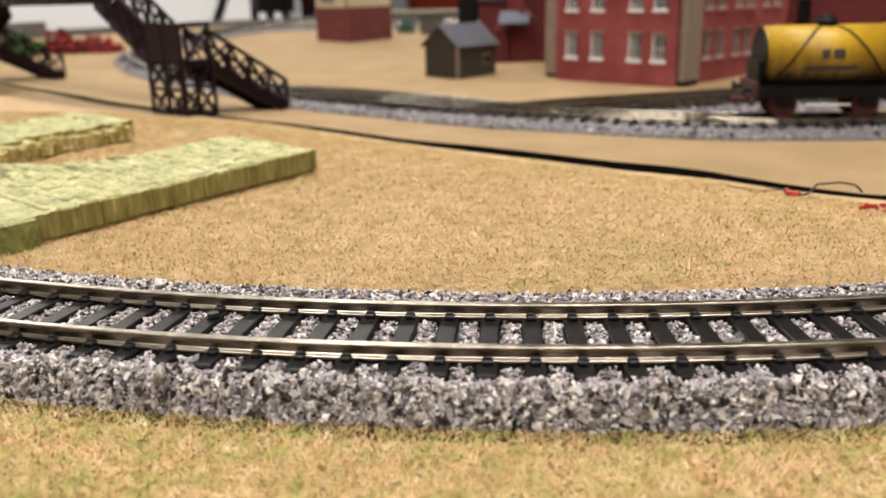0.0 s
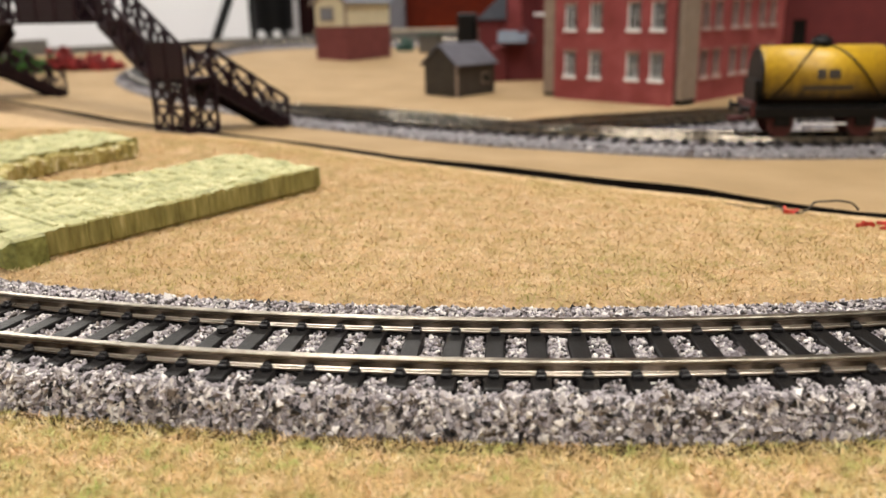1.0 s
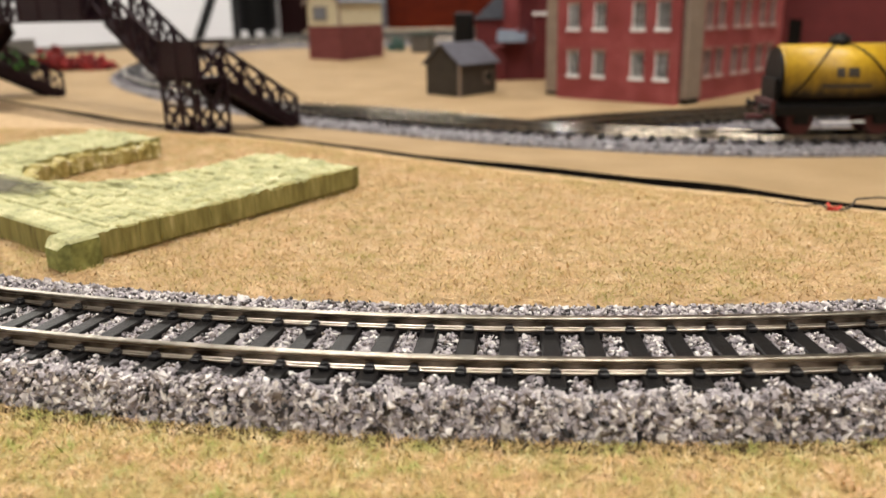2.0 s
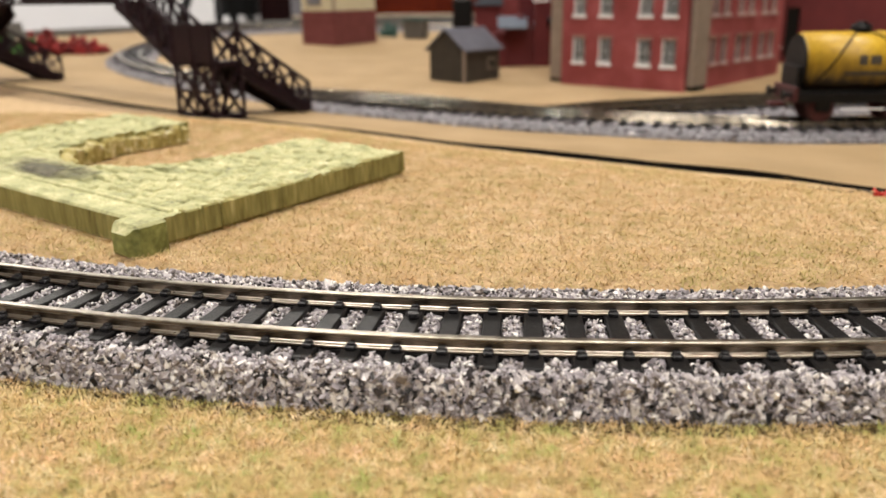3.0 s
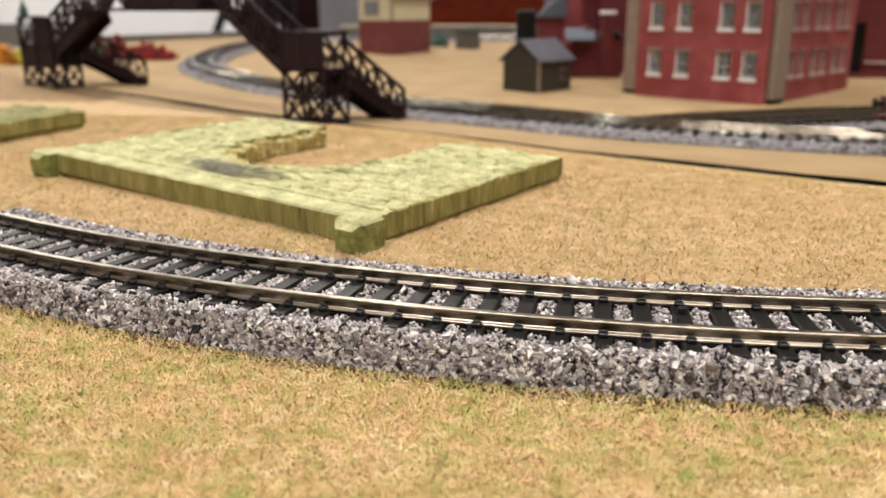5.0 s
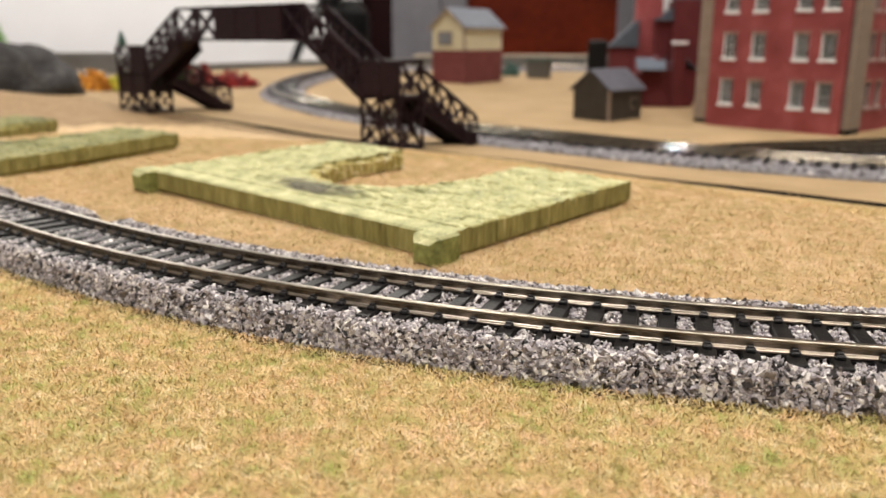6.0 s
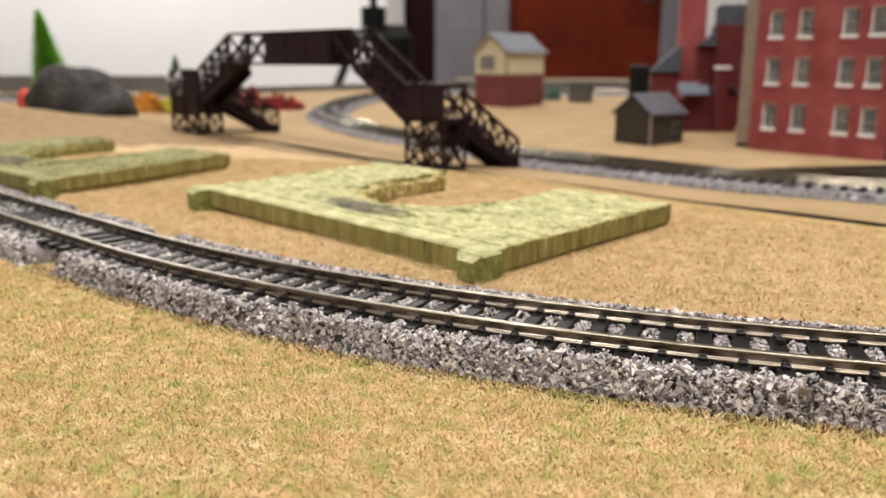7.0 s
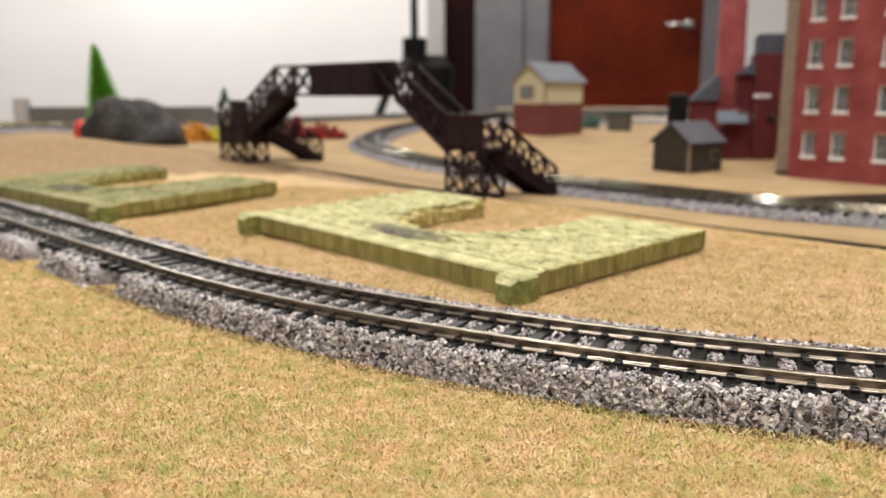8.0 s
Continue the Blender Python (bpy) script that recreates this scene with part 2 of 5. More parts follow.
grime_and_shade(M_TANK, 0.0340, 0.0160)
M_BLACK = material("black_painted_metal", span(rgb("060505"), rgb("0d0b0b")), 200, 0.5, bump=0.1, spec=0.22)
M_REDOXIDE = material("red_oxide_underframe", span(rgb("3a1113"), rgb("541b1c")), 200, 0.6, bump=0.2)
M_REDPLASTIC = material("red_plastic", span(rgb("b02a24"), rgb("cf4234")), 200, 0.5, bump=0.1)
M_ROCK = material("dark_grey_modelled_rock", [(0.32, rgb("131211")), (0.45, rgb("272524")), (0.58, rgb("3a3736")), (0.7, rgb("5a5653"))], 60, 0.8, bump=1.0, depth=0.004)
M_PINE = material("bottle_brush_green", [(0.2, rgb("57952f")), (0.5, rgb("7cba48")), (0.8, rgb("9fd765"))], 300, 0.8, bump=0.2, source="island")
M_LICHEN_RED = material("red_lichen", span(rgb("5c1213"), rgb("8e2421")), 300, 0.9, bump=0.3, source="island")
M_LICHEN_GREEN = material("dark_green_lichen", span(rgb("27501d"), rgb("447530")), 300, 0.9, bump=0.3, source="island")
M_LICHEN_ORANGE = material("orange_lichen", span(rgb("a8671d"), rgb("c78a2b")), 300, 0.9, bump=0.3, source="island")
M_LICHEN_YELLOW = material("yellow_green_lichen", span(rgb("8a8a24"), rgb("aaa52f")), 300, 0.9, bump=0.3, source="island")
M_WALL = material("white_wall_paint", span(rgb("e9e8e9"), rgb("f0eff0")), 3, 0.85, bump=0.05, fine=60)
M_CEIL = material("ceiling_tile", span(rgb("d8d5cf"), rgb("e0ddd7")), 5, 0.9, bump=0.1)
M_CARPET = material("dark_carpet", span(rgb("3a3632"), rgb("4a4540")), 60, 0.95, bump=0.4)
M_DOOR = material("red_brown_door_veneer", [(0.3, rgb("42130a")), (0.5, rgb("5c1e0c")), (0.7, rgb("742a10"))], 3, 0.5, bump=0.05, fine=12, spec=0.1)
M_JAMB = material("pale_jamb_paint", span(rgb("a9a6a6"), rgb("b8b5b5")), 4, 0.6, bump=0.05)
M_DARKWOOD = material("dark_brown_panel", span(rgb("160505"), rgb("1e0808")), 4, 0.5, bump=0.05, spec=0.1)
M_GREYFRAME = material("grey_metal_door_frame", span(rgb("68666b"), rgb("767479")), 6, 0.5, bump=0.05, spec=0.3)
M_GREYRIM = material("grey_painted_board_edge", span(rgb("5a5957"), rgb("706f6d")), 30, 0.7, bump=0.2)
M_CAPPING = material("pale_tan_capping", span(rgb("a79c8a"), rgb("bcb09c")), 30, 0.7, bump=0.1)
M_BIN = material("grey_brown_bin", span(rgb("47433e"), rgb("5c5750")), 200, 0.7, bump=0.2)
M_PLY = material("plywood_baseboard", span(rgb("a0825a"), rgb("b8986c")), 20, 0.7, bump=0.2)
M_CHROME = material("satin_chrome", span(rgb("b5b3ae"), rgb("c9c7c2")), 50, 0.25, 1.0, bump=0.02)
M_WIRE = material("dull_brown_cable_sheath", span(rgb("1c1711"), rgb("2c251b")), 300, 0.6, bump=0.1)
M_JOINT = material("board_edge_shade_black", span(rgb("0c0906"), rgb("18110a")), 40, 0.9, bump=0.1, spec=0.2)
M_GREENPAINT = material("dark_green_paint", span(rgb("24403a"), rgb("335247")), 100, 0.6, bump=0.1)


# ---- mesh kit ----
def mesh_object(name, verts, faces, mat, parent=None, smooth=False, label=""):
    me = bpy.data.meshes.new(name)
    me.from_pydata([tuple(v) for v in verts], [], [tuple(q) for q in faces])
    me.materials.append(mat)
    if smooth:
        me.shade_smooth()
    me.update()
    ob = new(name, me)
    if parent:
        ob.parent = parent
    if label:
        ob["label"] = label
    return ob


def part(name, bm, mat, parent=None, label="", smooth=False):
    me = bpy.data.meshes.new(name)
    bmesh.ops.recalc_face_normals(bm, faces=bm.faces[:])
    bm.to_mesh(me)
    bm.free()
    me.materials.append(mat)
    if smooth:
        me.shade_smooth()
    ob = new(name, me)
    if parent:
        ob.parent = parent
    if label:
        ob["label"] = label
    return ob


def thing(name, m, label, category, group="", kind=""):
    ob = new(name)
    ob.empty_display_size = 0.02
    ob.matrix_world = m
    return tagged(ob, label, category, group, kind)


def add_box(bm, lo, hi, bevel=0.0, m=None):
    """An axis-parallel box from corner lo to corner hi, with bevelled edges, moved by m."""
    lo, hi = Vector(lo), Vector(hi)
    mid, size = (lo + hi) / 2, hi - lo
    vs = bmesh.ops.create_cube(bm, size=1.0, matrix=Matrix.Translation(mid) @ Matrix.Diagonal((*size, 1)))["verts"]
    if bevel:
        es = list({e for v in vs for e in v.link_edges})
        r = bmesh.ops.bevel(bm, geom=es, offset=bevel, segments=1, affect="EDGES")
        vs = list({v for q in r["faces"] for v in q.verts} | {v for v in vs if v.is_valid})
    if m:
        bmesh.ops.transform(bm, matrix=m, verts=vs)
    return vs


def box(lo, hi, bevel=0.0, m=None):
    bm = bmesh.new()
    add_box(bm, lo, hi, bevel, m)
    return bm


def add_bar(bm, a, b, w, h=None):
    """A square bar from a to b."""
    a, b = Vector(a), Vector(b)
    d = b - a
    m = Matrix.Translation((a + b) / 2) @ d.to_track_quat("X", "Z").to_matrix().to_4x4()
    bmesh.ops.create_cube(bm, size=1.0, matrix=m @ Matrix.Diagonal((d.length, w, h or w, 1)))


def add_tube(bm, a, b, r0, r1=None, seg=16):
    a, b = Vector(a), Vector(b)
    d = b - a
    m = Matrix.Translation((a + b) / 2) @ d.to_track_quat("Z", "Y").to_matrix().to_4x4()
    return bmesh.ops.create_cone(bm, cap_ends=True, segments=seg, radius1=r0, radius2=r0 if r1 is None else r1, depth=d.length, matrix=m)["verts"]


def add_prism(bm, outline, axis_from, axis_to, m=None):
    """outline: (y, z) pairs; pushed along x from axis_from to axis_to."""
    a = [bm.verts.new((axis_from, y, z)) for y, z in outline]
    b = [bm.verts.new((axis_to, y, z)) for y, z in outline]
    k = len(outline)
    bm.faces.new(a)
    bm.faces.new(b[::-1])
    for i in range(k):
        bm.faces.new((a[i], a[(i + 1) % k], b[(i + 1) % k], b[i]))
    if m:
        bmesh.ops.transform(bm, matrix=m, verts=a + b)


def smooth01(v, a, b):
    t = min(1.0, max(0.0, (v - a) / (b - a)))
    return t * t * (3 - 2 * t)


def sweep(path, profile, closed_profile=True):
    """Verts and faces of a profile of (lateral, height) pairs along points (x, y, z); lateral counts to the left of the way."""
    verts, faces = [], []
    n, k = len(path), len(profile)
    for i in range(n):
        a, b = Vector(path[max(0, i - 1)]), Vector(path[min(n - 1, i + 1)])
        d = (b - a)
        d.z = 0
        d.normalize()
        left = Vector((-d.y, d.x, 0))
        for w, h in profile:
            verts.append(Vector(path[i]) + left * w + Vector((0, 0, h)))
    for i in range(n - 1):
        for j in range(k if closed_profile else k - 1):
            j2 = (j + 1) % k
            faces.append((i * k + j, i * k + j2, (i + 1) * k + j2, (i + 1) * k + j))
    if closed_profile:
        faces.append(tuple(range(k))[::-1])
        faces.append(tuple((n - 1) * k + j for j in range(k)))
    return verts, faces


def spline(points, step=0.004):
    """Catmull-Rom way through (x, y) points, at even steps."""
    p = [Vector((*q, 0)) for q in points]
    p = [2 * p[0] - p[1]] + p + [2 * p[-1] - p[-2]]
    fine = []
    for i in range(1, len(p) - 2):
        for s in range(24):
            t = s / 24
            fine.append(0.5 * ((2 * p[i]) + (p[i + 1] - p[i - 1]) * t + (2 * p[i - 1] - 5 * p[i] + 4 * p[i + 1] - p[i + 2]) * t * t
                               + (3 * p[i] - p[i - 1] - 3 * p[i + 1] + p[i + 2]) * t ** 3))
    fine.append(p[-2])
    out, left = [fine[0]], step
    for a, b in zip(fine, fine[1:]):
        seg = (b - a).length
        at = 0.0
        while seg - at >= left:
            at += left
            out.append(a.lerp(b, at / seg))
            left = step
        left -= seg - at
    return out


# ---- terrain ----
CX, CY = -0.0139, 0.5614          # centre of the near curve, second radius set-track
R_MID, GAUGE = 0.4382, 0.0181
EDGE = [(-1.4, 0.68), (-0.8, 0.74), (-0.455, 0.647), (-0.387, 0.593), (-0.219, 0.466), (-0.143, 0.414), (-0.069, 0.351), (-0.021, 0.315), (0.018, 0.286), (0.047, 0.269), (0.065, 0.252), (0.088, 0.238), (0.14, 0.222), (0.25, 0.252), (0.45, 0.372), (1.1, 0.76)]


BACK = [(-1.4, 0.78), (-0.62, 0.96), (-0.46, 1.22), (-0.30, 1.36), (0.95, 1.40)]


def back_y(x):
    """The back edge of the rear board."""
    for (x0, y0), (x1, y1) in zip(BACK, BACK[1:]):
        if x <= x1:
            return y0 + (y1 - y0) * (x - x0) / (x1 - x0)
    return BACK[-1][1]


def edge_y(x):
    for (x0, y0), (x1, y1) in zip(EDGE, EDGE[1:]):
        if x <= x1:
            return y0 + (y1 - y0) * (x - x0) / (x1 - x0)
    return EDGE[-1][1]


def track_r(x, y):
    """Distance from the curve's centre, carried on as a distance from the straight beyond the curve's end."""
    a = math.radians(34.5)
    ux, uy = -math.cos(a), math.sin(a)
    if (x - CX) * ux + (y - CY) * uy > 0 and x < CX and y - CY < 0.4:
        return -((x - CX) * math.sin(a) + (y - CY) * math.cos(a))
    return math.hypot(x - CX, y - CY)


def hump(x, y):
    """A low rise of the scenic surface in front of the rock."""
    return 0.0125 * math.exp(-((x + 0.58) / 0.09) ** 2 - ((y - 0.59) / 0.07) ** 2)


def mat_z(x, y):
    """Height of the grass mat on the front board: level under the near curve, a little higher inside it."""
    r = track_r(x, y)
    inside = 1 - smooth01(r, 0.404, 0.420)
    z = inside * (0.0046 + 0.016 * min(0.12, max(0.0, 0.398 - r)))
    z += inside * 0.030 * max(0.0, -(x + 0.33))
    z += inside * 0.0030 * math.exp(-((x + 0.33) / 0.10) ** 2 - ((y - 0.41) / 0.06) ** 2)
    # the mat sags a little towards the joint, and lies flush with the rear board at its far end
    e = edge_y(x)
    z *= 1 - 0.92 * smooth01(y, e - 0.07, e)
    flush = smooth01(-x, 0.20, 0.38) * smooth01(y, e - 0.16, e)
    z += flush * (rear_z(x, e + 0.01) - hump(x, e + 0.01) - 0.0002 - z)
    return z + hump(x, y) + 0.0005 * noise.noise(Vector((x * 9, y * 9, 0)))


def rear_z(x, y):
    """Height of the rear board."""
    lip = 0.003 * (1 - smooth01(y, edge_y(x) + 0.03, edge_y(x) + 0.10))
    return lip - 0.005 + 0.035 * max(0.0, -(x + 0.15)) + 0.03 * max(0.0, y - 0.65) + hump(x, y)


# ---- room ----
def room():
    x0, x1, y0, y1, w = -3.4, 3.2, -3.2, 4.0, 0.1
    tagged(part("floor", box((x0, y0, FLOOR_Z - w), (x1, y1, FLOOR_Z)), M_CARPET), "dark brown carpeted floor under the layout tables", "floor", kind="structure")
    tagged(part("ceiling", box((x0, y0, CEIL_Z), (x1, y1, CEIL_Z + w)), M_CEIL), "off-white ceiling of the room", "ceiling", kind="structure")
    # the far wall has a doorway, framed in grey metal
    bm = bmesh.new()
    add_box(bm, (x0, y1, FLOOR_Z), (DOOR_X0, y1 + w, CEIL_Z))
    add_box(bm, (DOOR_X1, y1, FLOOR_Z), (x1, y1 + w, CEIL_Z))
    add_box(bm, (DOOR_X0, y1, FLOOR_Z + 2.1), (DOOR_X1, y1 + w, CEIL_Z))
    tagged(part("wall_north", bm, M_WALL), "plain white painted wall behind the layout", "wall", kind="structure")
    tagged(part("wall_south", box((x0, y0 - w, FLOOR_Z), (x1, y0, CEIL_Z)), M_WALL), "plain white painted wall", "wall", kind="structure")
    tagged(part("wall_west", box((x0 - w, y0, FLOOR_Z), (x0, y1, CEIL_Z)), M_WALL), "plain white painted wall", "wall", kind="structure")
    tagged(part("wall_east", box((x1, y0, FLOOR_Z), (x1 + w, y1, CEIL_Z)), M_WALL), "plain white painted wall", "wall", kind="structure")
    for px, py in PANELS:
        t = thing("ceiling_light", pose(px, py, CEIL_Z), "square white ceiling panel light, assumed out of view, switched on", "ceiling light", "ceiling lights")
        bm = bmesh.new()
        for a, b in (((-0.31, -0.31), (0.31, -0.29)), ((-0.31, 0.29), (0.31, 0.31)), ((-0.31, -0.29), (-0.29, 0.29)), ((0.29, -0.29), (0.31, 0.29))):
            add_box(bm, (*a, -0.05), (*b, 0.0))
        part("frame", bm, M_WHITE, t)
        part("diffuser", box((-0.29, -0.29, -0.03), (0.29, 0.29, -0.02)), M_GLOW, t)
    t = thing("downlight", pose(*DOWNLIGHT, CEIL_Z), "small round white ceiling downlight, switched on", "ceiling light")
    bm = bmesh.new()
    for k in range(32):
        a0, a1 = math.tau * k / 32, math.tau * (k + 1) / 32
        ring = [[bm.verts.new((r * math.cos(a), r * math.sin(a), z)) for r, z in ((0.021, 0.0), (0.021, -0.05), (0.034, -0.05), (0.034, 0.0))] for a in (a0, a1)]
        for e in range(3):
            bm.faces.new((ring[0][e], ring[0][e + 1], ring[1][e + 1], ring[1][e]))
    bmesh.ops.remove_doubles(bm, verts=bm.verts[:], dist=1e-5)
    part("rim", bm, M_WHITE, t)
    bm = bmesh.new()
    add_tube(bm, (0, 0, -0.03), (0, 0, -0.02), 0.020, seg=32)
    part("diffuser", bm, M_GLOW, t)


DOOR_X0, DOOR_X1 = -0.885, 0.404
M_GLOW = bpy.data.materials.new("lit_diffuser")
M_GLOW.use_nodes = True
M_GLOW.node_tree.nodes["Principled BSDF"].inputs["Emission Color"].default_value = (1, 0.9, 0.76, 1)
M_GLOW.node_tree.nodes["Principled BSDF"].inputs["Emission Strength"].default_value = 4.0


def doorway():
    """A red-brown door beside a dark panel, in a wide grey frame, in the far wall."""
    y = 4.0
    t = thing("door_1", pose(0, y, FLOOR_Z), "red-brown veneered door with a lever handle in a grey metal frame", "door", kind="structure")
    bm = bmesh.new()
    for a, b in ((-0.731, -0.497), (-0.490, -0.375), (0.329, 0.404)):
        add_box(bm, (a, -0.03, 0), (b, 0.08, 2.1), 0.004)
    add_box(bm, (-0.885, -0.03, 2.04), (0.404, 0.08, 2.1), 0.004)
    part("door_frame", bm, M_GREYFRAME, t)
    part("side_jamb", box((-0.965, -0.03, 0), (-0.887, 0.0, 2.1), 0.004), M_JAMB, t, "pale painted jamb beside the dark panel")
    part("side_panel", box((-0.885, 0.0, 0), (-0.731, 0.05, 2.04)), M_DARKWOOD, t, "very dark brown side panel")
    leaf = part("door_leaf", box((-0.375, 0.0, 0.005), (0.329, 0.045, 2.035), 0.002), M_DOOR, t)
    bm = bmesh.new()
    add_tube(bm, (0.265, 0.0, 1.11), (0.265, -0.012, 1.11), 0.026, seg=24)
    add_tube(bm, (0.265, -0.012, 1.11), (0.265, -0.055, 1.11), 0.010)
    add_tube(bm, (0.265, -0.05, 1.11), (0.16, -0.05, 1.11), 0.009)
    part("door_handle", bm, M_CHROME, leaf, "satin chrome lever handle", True)


room()
doorway()


def layout_boards():
    """Two baseboards on trestle legs with an open joint between them."""
    xs = [-1.4 + 2.3 * i / 230 for i in range(231)]
    front = -0.32
    # grass mat of the front board
    rows = 150
    verts, faces = [], []
    for x in xs:
        e = edge_y(x)
        for j in range(rows + 1):
            s = j / rows
            y = front + (e - front) * s
            verts.append((x, y, mat_z(x, y)))
    k = rows + 1
    for i in range(len(xs) - 1):
        for j in range(rows):
            faces.append((i * k + j, (i + 1) * k + j, (i + 1) * k + j + 1, i * k + j + 1))
    base = len(verts)
    for i, x in enumerate(xs):
        verts.append((x, edge_y(x), -0.05))
        verts.append((x, front, -0.05))
    for i in range(len(xs) - 1):
        faces.append((i * k + rows, (i + 1) * k + rows, base + 2 * i + 2, base + 2 * i))
        faces.append(((i + 1) * k, i * k, base + 2 * i + 1, base + 2 * i + 3))
    ob = mesh_object("ground", verts, faces, M_GRASS_MAT)
    ob.data.materials.append(M_JOINT)
    ob.data.materials.append(M_MAT_WORN)
    ob.data.materials.append(M_MAT_BROWN)
    for q in ob.data.polygons[:(len(xs) - 1) * rows]:
        if track_r(q.center.x, q.center.y) < R_MID:
            q.material_index = 2
        # the far-left end of the mat is a darker brown
        if -0.8 * q.center.x + 0.6 * q.center.y > 0.60 + 0.03 * noise.noise(q.center * 22):
            q.material_index = 3
    # edges painted near-black for the shade inside the open joint
    for q in ob.data.polygons[(len(xs) - 1) * rows:]:
        q.material_index = 1
    tagged(ob, "tan static-grass mat over the front baseboard", "grass mat", kind="structure")
    # rear board with its sanded surface
    verts, faces = [], []
    rows = 110
    for x in xs:
        e, back = edge_y(x) + gap_w(x), back_y(x)
        for j in range(rows + 1):
            y = e + (back - e) * j / rows
            verts.append((x, y, rear_z(x, y) + 0.0006 * noise.noise(Vector((x * 14, y * 14, 3)))))
    k = rows + 1
    for i in range(len(xs) - 1):
        for j in range(rows):
            faces.append((i * k + j, (i + 1) * k + j, (i + 1) * k + j + 1, i * k + j + 1))
    base = len(verts)
    for i, x in enumerate(xs):
        verts.append((x, edge_y(x) + gap_w(x), -0.05))
    for i in range(len(xs) - 1):
        faces.append(((i + 1) * k, i * k, base + i, base + i + 1))
    ob = mesh_object("ground_rear", verts, faces, M_SAND)
    ob.data.materials.append(M_JOINT)
    # the joint's shade is painted on this edge as well
    for q in ob.data.polygons[(len(xs) - 1) * rows:]:
        q.material_index = 1
    tagged(ob, "sand-coloured scenic surface of the rear baseboard", "layout ground", kind="structure")
    t = thing("baseboard_table", pose(0, 0, FLOOR_Z), "plywood baseboard on square timber legs carrying the layout", "table")
    for lo, hi in ((front + 0.003, lambda x: edge_y(x) - 0.001), (None, None)):
        v, q = [], []
        for x in xs[::5]:
            y0 = front + 0.003 if hi else edge_y(x) + gap_w(x) + 0.001
            y1 = hi(x) if hi else back_y(x)
            v += [(x, y0, 0.677), (x, y1, 0.677), (x, y1, 0.689), (x, y0, 0.689)]
        n = len(v) // 4
        for i in range(n - 1):
            for j in range(4):
                q.append((4 * i + j, 4 * i + (j + 1) % 4, 4 * i + 4 + (j + 1) % 4, 4 * i + 4 + j))
        q += [(0, 1, 2, 3), (4 * n - 1, 4 * n - 2, 4 * n - 3, 4 * n - 4)]
        mesh_object("board", v, q, M_PLY, t)
    part("leg", box((-0.022, 1.3, 0), (0.022, 1.344, 0.677), 0.002), M_PLY, t)
    for x in (-1.3, 0.8):
        for y in (-0.25, 0.32):
            part("leg", box((x - 0.022, y - 0.022, 0), (x + 0.022, y + 0.022, 0.677), 0.002), M_PLY, t)


def gap_w(x):
    """Width of the open joint between the boards."""
    return (0.019 + 0.011 * smooth01(-x, -0.10, -0.04) - 0.019 * smooth01(-x, 0.11, 0.28) - 0.010 * smooth01(-x, 0.30, 0.46)) * (1 - 0.24 * smooth01(-x, 0.02, 0.08))


layout_boards()


# ---- near track: ballasted second-radius curve ----
ARC_END = 34.5      # beyond this the track runs straight


def arc(r, deg, z=0.0):
    a = math.radians(min(deg, ARC_END))
    if deg > ARC_END:
        on = R_MID * math.radians(deg - ARC_END)
        return Vector((CX - r * math.sin(a) - on * math.cos(a), CY - r * math.cos(a) + on * math.sin(a), z))
    return Vector((CX - r * math.sin(a), CY - r * math.cos(a), z))


PITCH, PHASE = 0.9535, 2.19
RAIL_TOP = 0.0095
RAIL_SIDE = [(0.00128, 0.0), (0.00128, 0.00022), (0.00122, 0.00034), (0.00108, 0.00042), (0.00085, 0.00049), (0.0004, 0.00062), (0.0004, 0.00160), (0.0008, 0.0019)] \
    + [(0.00045 + 0.00035 * math.cos(math.radians(a)), 0.00215 + 0.00035 * math.sin(math.radians(a))) for a in (0, 18, 36, 54, 72, 90)]
RAIL_PROFILE = [(-0.00128, 0.0)] + RAIL_SIDE + [(-w, h) for w, h in RAIL_SIDE[:0:-1]]
# the rear rails have heads rounded wider to strengthen the lamp's glint
GLINT_SIDE = RAIL_SIDE[:7] + [(0.00095 * math.cos(math.radians(a)), 0.00165 + 0.00095 * math.sin(math.radians(a))) for a in range(0, 90, 10)]
GLINT_PROFILE = [(-0.00128, 0.0)] + GLINT_SIDE + [(0.0, 0.0026)] + [(-w, h) for w, h in GLINT_SIDE[:0:-1]]
ARC_FROM, ARC_TO = -24.0, 96.0


def sleeper_mesh():
    """A moulded sleeper with four rail chairs, along x, centred on the track."""
    bm = bmesh.new()
    add_box(bm, (-0.0150, -0.00165, -0.0018), (0.0150, 0.00165, 0.0), 0.00025)
    for side in (-1, 1):
        c = side * GAUGE / 2
        for s in (-1, 1):
            x = c + s * 0.0016
            add_box(bm, (x - 0.0008, -0.0009, 0.0), (x + 0.0008, 0.0009, 0.00085), 0.0002)
            x2 = c + s * 0.0012
            add_box(bm, (x2 - 0.0005, -0.0006, 0.0008), (x2 + 0.0005, 0.0006, 0.0012), 0.0001)
    me = bpy.data.meshes.new("sleeper")
    bm.to_mesh(me)
    bm.free()
    me.materials.append(M_SLEEPER)
    me.materials.append(M_CHAIR)
    for q in me.polygons:
        q.material_index = int(q.center.z > 0.0001)
    return me


SLEEPER = sleeper_mesh()
# breaks in the ballast underlay where the sections meet
GAPS = [(34.85, 37.05), (42.65, 44.9), (49.75, 51.5)]


def in_gap(deg):
    return any(a + 0.22 < deg < b - 0.22 for a, b in GAPS)


